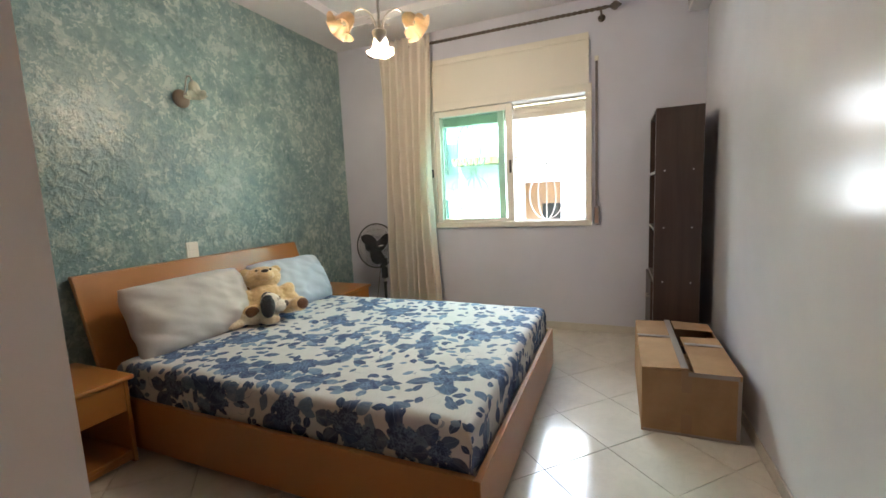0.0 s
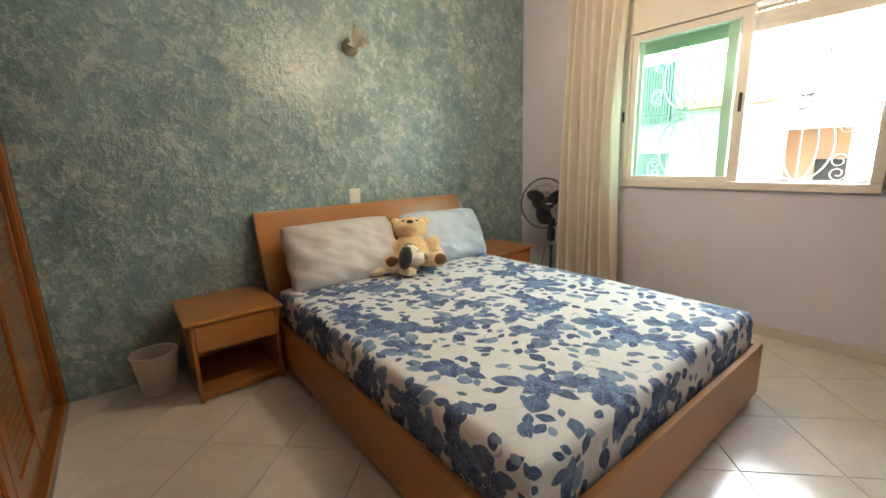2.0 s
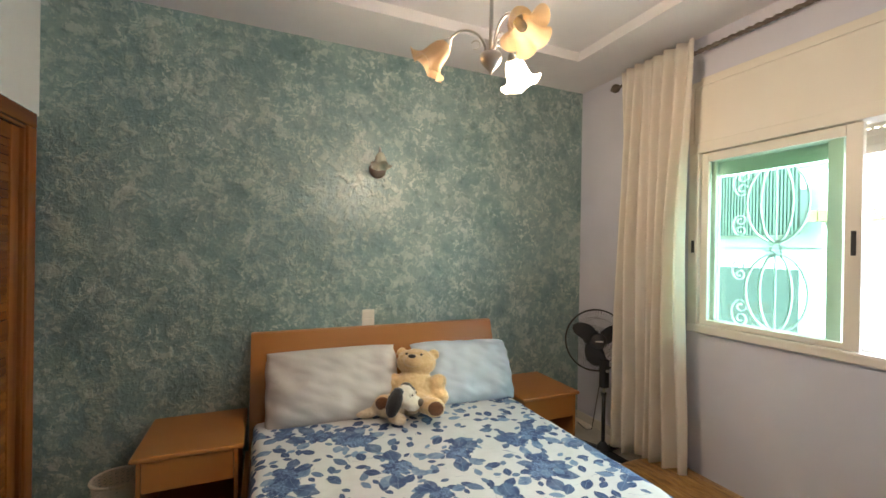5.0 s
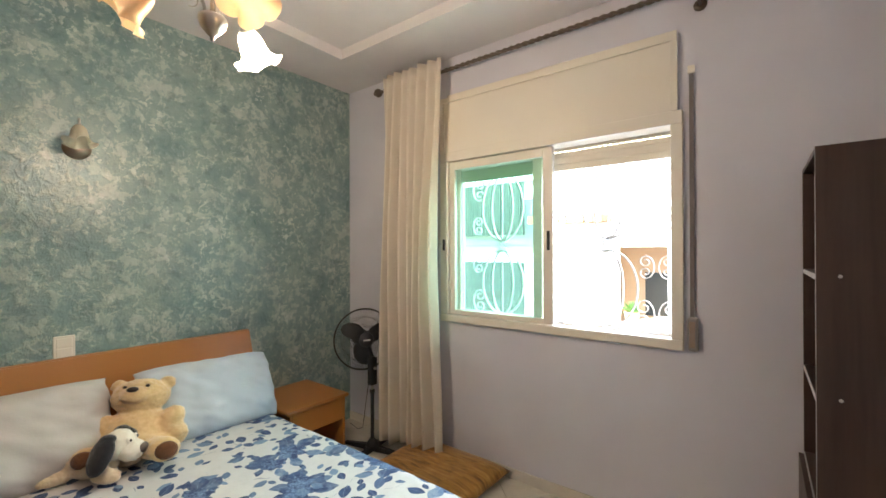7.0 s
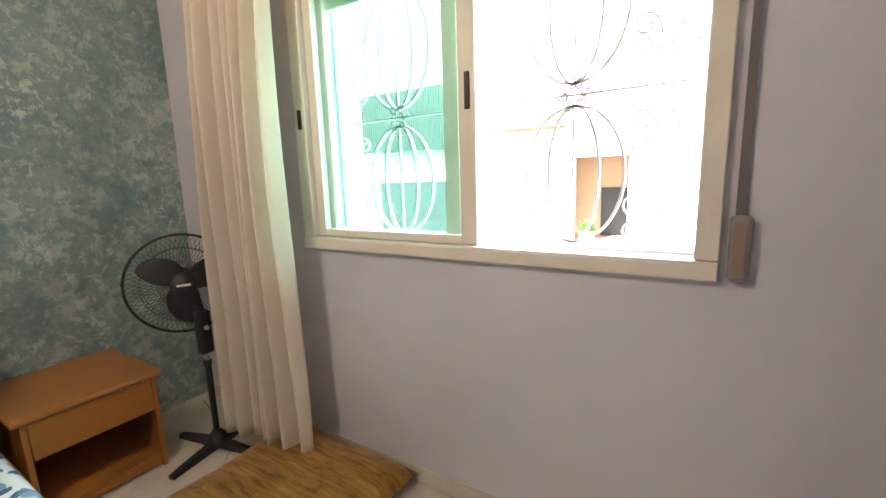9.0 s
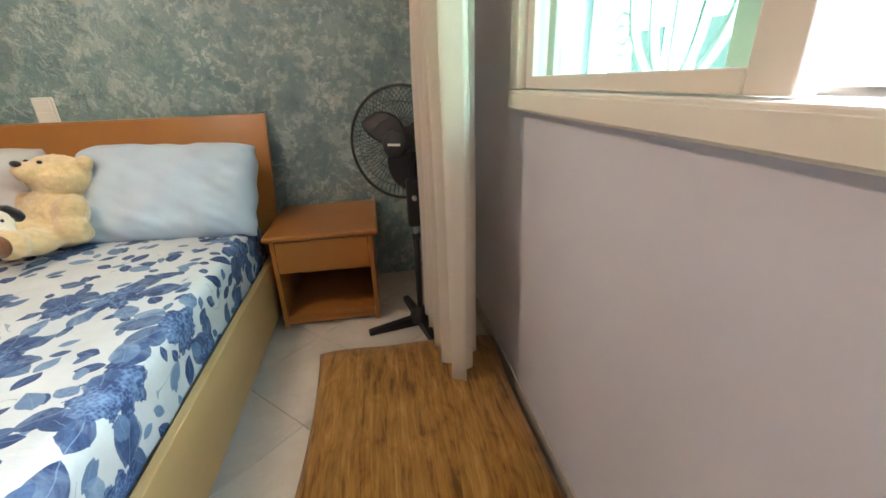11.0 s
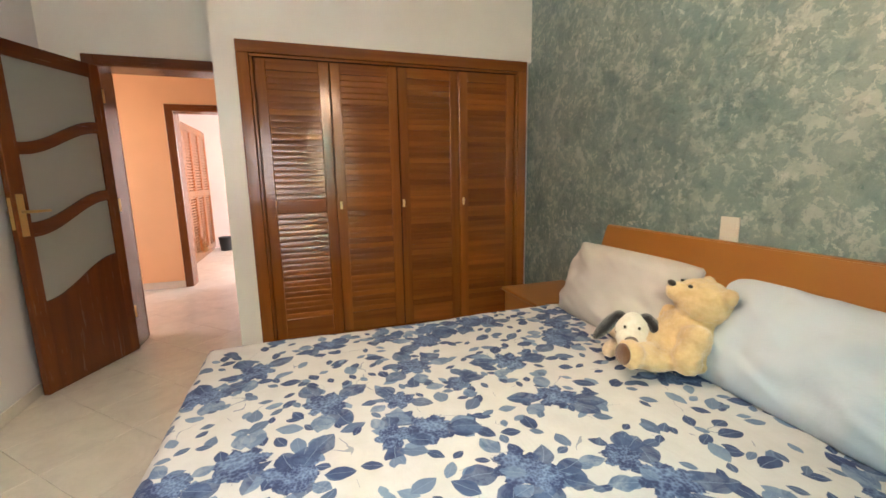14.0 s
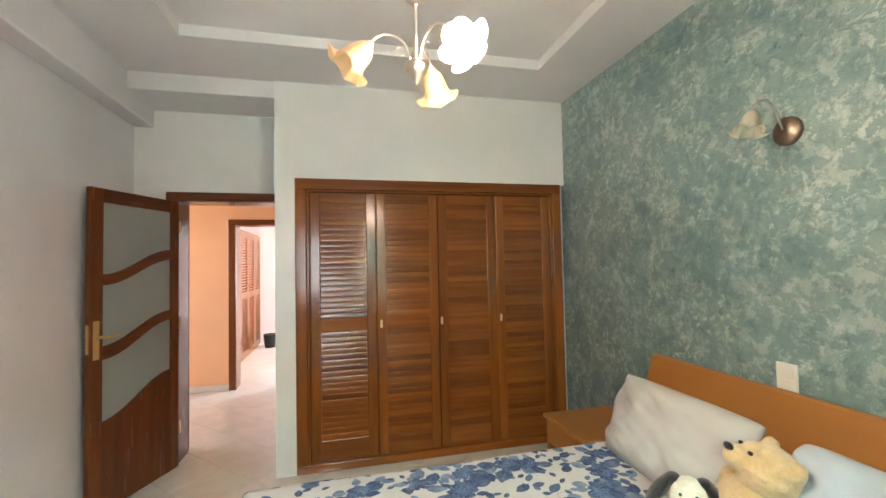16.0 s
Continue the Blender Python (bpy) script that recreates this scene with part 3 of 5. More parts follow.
# ---- bedroom door ----
def door_frame():
    t = tagged(new("door_frame"), "dark reddish wooden door frame", "door frame", kind="structure")
    a, b, zt = DOOR
    y0, y1 = ALC_Y - 0.215, ALC_Y + 0.014
    part("jamb", boxes((b, b + 0.03, y0, y1, 0, zt)), DOOR_WOOD_Z, t)
    part("jamb", boxes((a - 0.03, a, y0, y1, 0, zt)), DOOR_WOOD_Z, t)
    part("head", boxes((a - 0.03, b + 0.03, y0, y1, zt, zt + 0.03)), DOOR_WOOD_X, t)
    for yy, s in ((ALC_Y, 1), (ALC_Y - 0.26, -1)):
        ya, yb = (yy + 0.001, yy + 0.02) if s > 0 else (yy - 0.02, yy - 0.001)
        part("architrave", boxes((b + 0.012, b + 0.085, ya, yb, 0, zt + 0.075), bevel=0.005), DOOR_WOOD_Z, t)
        if s < 0:
            part("architrave", boxes((a - 0.085, a - 0.012, ya, yb, 0, zt + 0.075), bevel=0.005), DOOR_WOOD_Z, t)
            part("architrave", boxes((a - 0.012, b + 0.012, ya, yb, zt + 0.012, zt + 0.075), bevel=0.005), DOOR_WOOD_X, t)
        else:
            part("architrave", boxes((a - 0.062, b + 0.012, ya, yb, zt + 0.012, zt + 0.075), bevel=0.005), DOOR_WOOD_X, t)
    f = tagged(new("door_frame_far"), "dark reddish wooden frame round the far doorway", "door frame", kind="structure")
    for r, mat in (((0.49, 0.575, -2.67, -2.425, 0, 2.06), DOOR_WOOD_Z), ((-0.43, -0.36, -2.67, -2.425, 0, 2.06), DOOR_WOOD_Z), ((-0.43, 0.575, -2.67, -2.425, 2.06, 2.135), DOOR_WOOD_X)):
        part("jamb", boxes(r, bevel=0.005), mat, f)


door_frame()


def slab(bm, outline, y0, y1, mat=0):
    """A flat plate from a closed outline in x and z, between two depths."""
    front, back = [bm.verts.new((x, y0, z)) for x, z in outline], [bm.verts.new((x, y1, z)) for x, z in outline]
    bm.faces.new(front).material_index = mat
    bm.faces.new(list(reversed(back))).material_index = mat
    n = len(outline)
    for i in range(n):
        bm.faces.new((front[i], back[i], back[(i + 1) % n], front[(i + 1) % n])).material_index = mat
    return bm


def bedroom_door():
    ang = math.degrees(math.atan2(0.64, 0.265))
    t = tagged(new("door_1"), "open dark wooden door with three wavy frosted panes", "door", kind="structure")
    t.matrix_world = pose(0.435, -0.395, 0.008, 0, 0, ang)
    L, H, th = 0.695, 2.04, 0.038
    s0, s1 = 0.075, 0.085
    part("stile", boxes((0, s0, -th / 2, th / 2, 0, H), bevel=0.004), DOOR_WOOD_Z, t)
    part("stile", boxes((L - s1, L, -th / 2, th / 2, 0, H), bevel=0.004), DOOR_WOOD_Z, t)
    part("top_rail", boxes((s0, L - s1, -th / 2 + 0.001, th / 2 - 0.001, H - 0.09, H), bevel=0.003), DOOR_WOOD_X, t)
    n = 24
    us = [s0 + (L - s1 - s0) * i / n for i in range(n + 1)]
    ease = lambda f: 0.5 - 0.5 * math.cos(math.pi * f)
    edge = lambda za, zb: [(u, za + (zb - za) * ease(i / n)) for i, u in enumerate(us)]
    for up, low in (((1.66, 1.49), (1.585, 1.42)), ((1.205, 1.035), (1.135, 0.95))):
        part("wavy_rail", slab(bmesh.new(), edge(*low) + list(reversed(edge(*up))), -th / 2 + 0.001, th / 2 - 0.001), DOOR_WOOD_X, t)
    part("panel", slab(bmesh.new(), [(s0, 0.0), (L - s1, 0.0)] + list(reversed(edge(0.76, 0.56))), -th / 2 + 0.003, th / 2 - 0.003), DOOR_WOOD_Z, t)
    for low, up in ((edge(0.755, 0.555), edge(1.14, 0.955)), (edge(1.20, 1.03), edge(1.59, 1.425)), (edge(1.655, 1.485), [(u, H - 0.088) for u in us])):
        part("pane", slab(bmesh.new(), low + list(reversed(up)), -0.004, 0.004), DOOR_GLASS, t, "frosted glass pane")
    for s in (-1, 1):
        y = s * th / 2
        bm = boxes((L - 0.058, L - 0.020, min(y, y + s * 0.006), max(y, y + s * 0.006), 0.96, 1.20), bevel=0.002)
        tube(bm, [(L - 0.04, y, 1.10), (L - 0.04, y + s * 0.045, 1.10), (L - 0.06, y + s * 0.055, 1.10), (L - 0.15, y + s * 0.055, 1.10)], 0.009, 10)
        part("door_handle", bm, BRASS, t, "brass lever handle on a long plate")
    part("lock_plate", boxes((L, L + 0.002, -0.010, 0.010, 1.0, 1.18)), BRASS, t)
    for z in (0.25, 1.05, 1.80):
        part("hinge", tube(bmesh.new(), [(-0.006, 0.02, z), (-0.006, 0.02, z + 0.09)], 0.007, 8), BRASS, t)


bedroom_door()


# ---- bed ----
def floral():
    m, t, b = material("white_sheet_with_blue_flowers", (0.8, 0.8, 0.8), 0.75, 0, 0.25)
    n = Tree(t)
    co = n.coords("UV")
    wob = n.node("ShaderNodeTexNoise")
    n.put(co, wob.inputs["Vector"])
    wob.inputs["Scale"].default_value, wob.inputs["Detail"].default_value = 14, 3
    wv = n.vmath("SCALE", n.vmath("SUBTRACT", wob.outputs[1], (0.5, 0.5, 0.5)))
    wv.node.inputs["Scale"].default_value = 0.022
    wco = n.vmath("ADD", co, wv)

    def cells(scale, shift, jitter):
        v = n.node("ShaderNodeTexVoronoi", feature="F1", voronoi_dimensions="2D")
        p = n.vmath("ADD", wco, shift)
        n.put(p, v.inputs["Vector"])
        v.inputs["Scale"].default_value, v.inputs["Randomness"].default_value = scale, jitter
        local = n.vmath("SUBTRACT", p, v.outputs["Position"])
        sep, rnd = n.node("ShaderNodeSeparateXYZ"), n.node("ShaderNodeSeparateColor")
        n.put(local, sep.inputs[0])
        n.put(v.outputs["Color"], rnd.inputs[0])
        return sep.outputs[0], sep.outputs[1], rnd.outputs

    def turned(x, y, rand, extra=0.0):
        a = n.math("MULTIPLY_ADD", rand, 6.283, extra)
        c, s = n.math("COSINE", a), n.math("SINE", a)
        return n.math("ADD", n.math("MULTIPLY", x, c), n.math("MULTIPLY", y, s)), n.math("SUBTRACT", n.math("MULTIPLY", y, c), n.math("MULTIPLY", x, s))

    def below(value, limit, soft):
        return n.math("MULTIPLY", n.math("SUBTRACT", limit, value), 1 / soft)

    def clamp(v):
        m_ = n.math("MINIMUM", n.math("MAXIMUM", v, 0.0), 1.0)
        return m_

    def leaf(u, v, off, length, width):
        """A pointed leaf whose stalk end lies off metres from the cell's middle."""
        f = n.math("DIVIDE", n.math("SUBTRACT", u, off + length / 2), length / 2)
        half = n.math("MULTIPLY", n.math("SUBTRACT", 1.0, n.math("MULTIPLY", f, f)), width / 2)
        return clamp(n.math("DIVIDE", n.math("SUBTRACT", half, n.math("ABSOLUTE", v)), 0.0018))

    tone = n.noise(co, 9, 4, 0.65)
    streak = n.noise(n.vmath("MULTIPLY", co, (1, 2.4, 1)), 38, 3, 0.7)
    white = n.ramp(tone, (0.3, (0.55, 0.54, 0.54)), (0.7, (0.62, 0.61, 0.61)))
    dark, mid, pale = (0.034, 0.052, 0.135), (0.085, 0.140, 0.265), (0.21, 0.29, 0.42)
    wash = n.ramp(n.noise(co, 16, 4, 0.7, 0.8), (0.34, 0.0), (0.66, 1.0))
    col = white
    # sprigs of small leaves
    for scale, shift, long in ((9.5, (0.37, 0.11, 0), 0.066), (7.2, (1.71, 2.33, 0), 0.088), (12.0, (5.2, 4.1, 0), 0.048)):
        x, y, r = cells(scale, shift, 0.9)
        u, v = turned(x, y, r[0])
        m1 = leaf(u, v, -long / 2, long, long * 0.58)
        on = n.math("GREATER_THAN", r[1], 0.25)
        c = n.mix(n.ramp(r[2], (0.45, 0.0), (0.95, 1.0)), dark, pale)
        c = n.mix(n.math("MULTIPLY", wash, 0.5), c, mid)
        vein = n.math("LESS_THAN", n.math("ABSOLUTE", v), 0.0011)
        c = n.mix(n.math("MULTIPLY", vein, 0.5), c, pale)
        col = n.mix(n.math("MULTIPLY", m1, on), col, c)
    # blooms with big leaves round them
    for scale, shift, size in ((2.75, (0.0, 0.0, 0), 1.15), (3.6, (3.7, 1.9, 0), 0.85)):
        x, y, r = cells(scale, shift, 0.7)
        on = n.math("GREATER_THAN", r[1], 0.10 if size > 1 else 0.52)
        for k, (off, long, wide) in enumerate(((0.045, 0.108, 0.074), (0.058, 0.088, 0.058), (0.036, 0.116, 0.068), (0.062, 0.076, 0.052), (0.050, 0.098, 0.072))):
            u, v = turned(x, y, r[k % 3], (0.0, 1.5, 2.9, 4.1, 5.3)[k])
            lf = leaf(u, v, off * size, long * size, wide * size)
            c = n.mix(wash, dark, mid) if k % 2 == 0 else n.mix(wash, mid, pale)
            vein = n.math("LESS_THAN", n.math("ABSOLUTE", v), 0.0012)
            c = n.mix(n.math("MULTIPLY", vein, 0.6), c, pale)
            col = n.mix(n.math("MULTIPLY", n.math("MULTIPLY", lf, on), n.math("MULTIPLY_ADD", wash, -0.15, 1.0)), col, c)
        ang, rad = n.math("ARCTAN2", y, x), n.math("SQRT", n.math("ADD", n.math("MULTIPLY", x, x), n.math("MULTIPLY", y, y)))
        lobes = n.math("ABSOLUTE", n.math("SINE", n.math("MULTIPLY_ADD", ang, 3.5, n.math("MULTIPLY", r[2], 6.0))))
        fray = n.math("MULTIPLY", n.math("SUBTRACT", n.noise(co, 45, 3, 0.7), 0.5), 0.05 * size)
        edge = n.math("ADD", n.math("MULTIPLY_ADD", lobes, 0.020 * size, 0.050 * size), fray)
        bloom = clamp(n.math("DIVIDE", n.math("SUBTRACT", edge, rad), 0.004))
        ruffle = n.node("ShaderNodeTexVoronoi", feature="F1", voronoi_dimensions="2D")
        n.put(wco, ruffle.inputs["Vector"])
        ruffle.inputs["Scale"].default_value = 105.0 / size
        grain = n.math("ADD", n.math("MULTIPLY", ruffle.outputs["Distance"], 0.55), n.math("MULTIPLY", wash, 0.45))
        core = n.math("SUBTRACT", grain, n.math("MULTIPLY", rad, 3.2 / size))
        pet = n.mix(n.ramp(core, (0.16, 0.0), (0.72, 1.0)), n.mix(wash, dark, (0.055, 0.085, 0.19)), (0.20, 0.29, 0.47))
        col = n.mix(n.math("MULTIPLY", bloom, on), col, pet)
    # thin stalks
    st = n.noise(wco, 5.5, 1, 0.4)
    line = n.math("LESS_THAN", n.math("ABSOLUTE", n.math("SUBTRACT", st, 0.5)), 0.0028)
    part_on = n.math("GREATER_THAN", n.noise(co, 7, 1), 0.56)
    col = n.mix(n.math("MULTIPLY", n.math("MULTIPLY", line, part_on), 0.55), col, mid)
    n.put(col, b.inputs["Base Color"])
    n.bump(n.math("ADD", n.noise(co, 420, 2), n.math("MULTIPLY", n.noise(n.vmath("MULTIPLY", co, (2.0, 0.7, 1)), 9, 3, 0.6, 1.5), 6.0)), b, 0.22, 0.003)
    return m


FLORAL = floral()


def mattress():
    bm = bmesh.new()
    x0, x1, y0, y1, z0, z1 = -2.40, -0.362, 1.085, 2.73, 0.285, 0.485
    r, uv = 0.045, bm.loops.layers.uv.new("UVMap")
    nx, ny = 110, 90
    drop = z1 - z0
    W, L = x1 - x0, y1 - y0
    flat = {}

    def bend(s, half):
        """Arc length from the middle: how far out and how far down."""
        a, q = abs(s), half - r
        if a < q:
            return s, 0.0
        arc = r * math.pi / 2
        if a < q + arc:
            th = (a - q) / r
            return math.copysign(q + r * math.sin(th), s), r * (1 - math.cos(th))
        return math.copysign(half, s), r + (a - q - arc)

    hu, hv = W / 2 - r + r * math.pi / 2 + drop - r, L / 2 - r + r * math.pi / 2 + drop - r
    grid = []
    for i in range(nx + 1):
        row = []
        for j in range(ny + 1):
            u, v = -hu + 2 * hu * i / nx, -hv + 2 * hv * j / ny
            (px, dx), (py, dy) = bend(u, W / 2), bend(v, L / 2)
            d = max(dx, dy)
            sag = 0.010 * noise.noise((u * 1.6, v * 1.6, 0.3))
            wrinkle = 0.0045 * noise.noise((u * 9, v * 5, 2.0)) + 0.004 * noise.noise((u * 3 + v * 6, v * 2, 5.0))
            side = 0.008 * noise.noise((u * 8, v * 8, 7.0)) * min(1, d * 12)
            vert = bm.verts.new((x0 + W / 2 + px + side, y0 + L / 2 + py + side, z1 - min(d, drop) + sag + wrinkle))
            flat[vert] = (u, v)
            row.append(vert)
        grid.append(row)
    for a, b in zip(grid, grid[1:]):
        for k in range(ny):
            f = bm.faces.new((a[k], b[k], b[k + 1], a[k + 1]))
            for l in f.loops:
                l[uv].uv = flat[l.vert]
    t = thing("mattress", pose(0, 0, 0), "mattress in a white sheet printed with blue flowers, on the bed", "mattress")
    part("sheet", bm, FLORAL, t, smooth=True)
    part("core", boxes((x0 + 0.03, x1 - 0.03, y0 + 0.03, y1 - 0.03, 0.15, z1 - 0.06), bevel=0.02), SWITCH, t)


def bed():
    t = thing("bed", pose(0, 0, 0), "double bed frame of orange-brown veneer with a leaning headboard", "bed")
    prof = []
    for i in range(13):
        f = i / 12
        prof.append((-2.44 - 0.215 * (f ** 1.25), 0.10 + 0.845 * f))
    bm = bmesh.new()
    th = 0.028
    ring = [(x, z) for x, z in prof] + [(x - th, z + 0.004) for x, z in reversed(prof)]
    a, b = [bm.verts.new((x, 1.06, z)) for x, z in ring], [bm.verts.new((x, 2.79, z)) for x, z in ring]
    n = len(ring)
    bm.faces.new(a), bm.faces.new(list(reversed(b)))
    for i in range(n):
        bm.faces.new((a[i], b[i], b[(i + 1) % n], a[(i + 1) % n]))
    bmesh.ops.recalc_face_normals(bm, faces=bm.faces)
    bmesh.ops.bevel(bm, geom=[e for e in bm.edges if e.calc_face_angle(0) > 1.0], offset=0.005, segments=2, affect="EDGES")
    part("headboard", bm, BED_WOOD_Y, t)
    part("side_rail", boxes((-2.42, -0.345, 1.045, 1.073, 0.045, 0.312), bevel=0.004), BED_WOOD_X, t)
    part("side_rail", boxes((-2.42, -0.345, 2.752, 2.780, 0.045, 0.310), bevel=0.004), LIT_RAIL, t, "side rail with the window's light put into its paler veneer")
    part("foot_panel", boxes((-0.345, -0.317, 1.040, 2.784, 0.045, 0.314), bevel=0.004), BED_WOOD_Y, t)
    part("slat_base", boxes((-2.40, -0.352, 1.08, 2.74, 0.11, 0.148)), BED_WOOD_Y, t)
    for x in (-2.36, -0.41):
        for y in (1.09, 2.70):
            part("foot", boxes((x, x + 0.05, y, y + 0.04, 0.0, 0.11), bevel=0.004), BED_WOOD_Z, t)


bed()
mattress()


def nightstand(y, label):
    t = thing("nightstand", pose(-2.70, y, 0), label, "nightstand", "nightstands beside the bed")
    W, D, H = 0.47, 0.515, 0.466
    part("tabletop", boxes((0, D + 0.012, -0.015, W + 0.015, H - 0.026, H), bevel=0.010), BED_WOOD_Y, t)
    part("side_panel", boxes((0.01, D - 0.005, 0.012, 0.032, 0.0, H - 0.027), bevel=0.003), BED_WOOD_Z, t)
    part("side_panel", boxes((0.01, D - 0.005, W - 0.032, W - 0.012, 0.0, H - 0.027), bevel=0.003), BED_WOOD_Z, t)
    part("back_panel", boxes((0.012, 0.02, 0.033, W - 0.033, 0.03, H - 0.027)), BED_WOOD_Y, t)
    part("drawer", boxes((0.03, D - 0.004, 0.034, W - 0.034, 0.285, H - 0.030), bevel=0.003), BED_WOOD_Y, t)
    part("shelf", boxes((0.021, D - 0.012, 0.033, W - 0.033, 0.045, 0.065), bevel=0.002), BED_WOOD_Y, t)
    part("plinth_rail", boxes((D - 0.03, D - 0.010, 0.033, W - 0.033, 0.02, 0.0445)), BED_WOOD_Y, t)
    return t


nightstand(0.562, "orange-brown wooden nightstand with drawer and open shelf beside the waste basket")
nightstand(2.80, "orange-brown wooden nightstand with a drawer and open shelf, beside the fan")

CLOTH_GREY = plaster("grey_cotton", (0.52, 0.49, 0.47), 0.85, 0.2, 0.25, 0.05)
CLOTH_BLUE = plaster("pale_blue_cotton", (0.50, 0.56, 0.65), 0.85, 0.2, 0.25, 0.05)


def pillow(name, m, w, h, d, mat, label, seed):
    """w along x, h along y, d thick, lying flat round its middle."""
    bm = bmesh.new()
    n1, n2 = 72, 48
    for side in (1, -1):
        grid = []
        for i in range(n1 + 1):
            row = []
            for j in range(n2 + 1):
                u, v = 2 * i / n1 - 1, 2 * j / n2 - 1
                pin = 1 - 0.05 * (1 - v ** 4) * abs(u) - 0.075 * (abs(u) * abs(v)) ** 5, 1 - 0.06 * (1 - u ** 6) * abs(v) - 0.10 * (abs(u) * abs(v)) ** 5
                x, y = u * w / 2 * pin[0], v * h / 2 * pin[1]
                full = max(0.0, (1 - abs(u) ** 2.6)) ** 0.5 * max(0.0, (1 - abs(v) ** 2.8)) ** 0.48
                gather = 0.010 * noise.noise((u * 2.0, v * 7, seed)) * abs(u) ** 3 * (1 - abs(u)) * 4 + 0.006 * math.sin(u * 19 + seed) * abs(v) ** 4 * (1 - abs(v)) * 5
                wr = 0.027 * noise.noise((u * 3.2 + seed, v * 2.2, side)) + 0.014 * noise.noise((u * 5 + v * 4 + seed, v * 3.5, 4)) * (1 - full * 0.5)
                corner = 0.016 * (abs(u) * abs(v)) ** 4 * math.sin(9 * (u + v) + seed) + 0.016 * noise.noise((v * 3, u, seed)) * abs(u) ** 10
                x += 0.016 * noise.noise((v * 3.2, seed, 1.0)) * abs(u) ** 8 * (1 if u > 0 else -1)
                row.append(bm.verts.new((x, y, side * d / 2 * full + (wr + side * gather) * min(1, full * 3) + corner)))
            grid.append(row)
        for a, b in zip(grid, grid[1:]):
            for k in range(n2):
                q = (a[k], b[k], b[k + 1], a[k + 1])
                bm.faces.new(q if side > 0 else tuple(reversed(q)))
    bmesh.ops.remove_doubles(bm, verts=bm.verts, dist=0.0004)
    bmesh.ops.recalc_face_normals(bm, faces=bm.faces)
    ob = part(name, bm, mat, smooth=True)
    ob.matrix_world = m
    return tagged(ob, label, "pillow", "pillows on the bed")


pillow("pillow", pose(-2.345, 1.54, 0.665) @ pose(0, 0, 0, 0, 66, 0) @ pose(0, 0, 0, 0, 0, 90), 0.83, 0.47, 0.25, CLOTH_GREY, "pale grey cotton pillow leaning on the headboard", 1.0)
pillow("pillow", pose(-2.35, 2.405, 0.655) @ pose(0, 0, 0, 0, 60, 0) @ pose(0, 0, 0, 0, 0, 88), 0.77, 0.46, 0.25, CLOTH_BLUE, "pale blue cotton pillow leaning on the headboard", 5.0)


# ---- lamps ----
def tulip(bm, m, mat=0):
    prof = [(0.016, 0.0), (0.024, 0.006), (0.034, 0.022), (0.040, 0.045), (0.043, 0.068), (0.047, 0.086), (0.056, 0.100), (0.068, 0.110), (0.076, 0.113)]
    lathe(bm, prof, 60, m, mat, wave=lambda a, i: (1 + (i / 8) ** 2.2 * 0.42 * (abs(math.cos(2.5 * a)) ** 0.7 - 0.62), -(i / 8) ** 3 * 0.022 * (abs(math.cos(2.5 * a)) - 0.5)))
    return bm


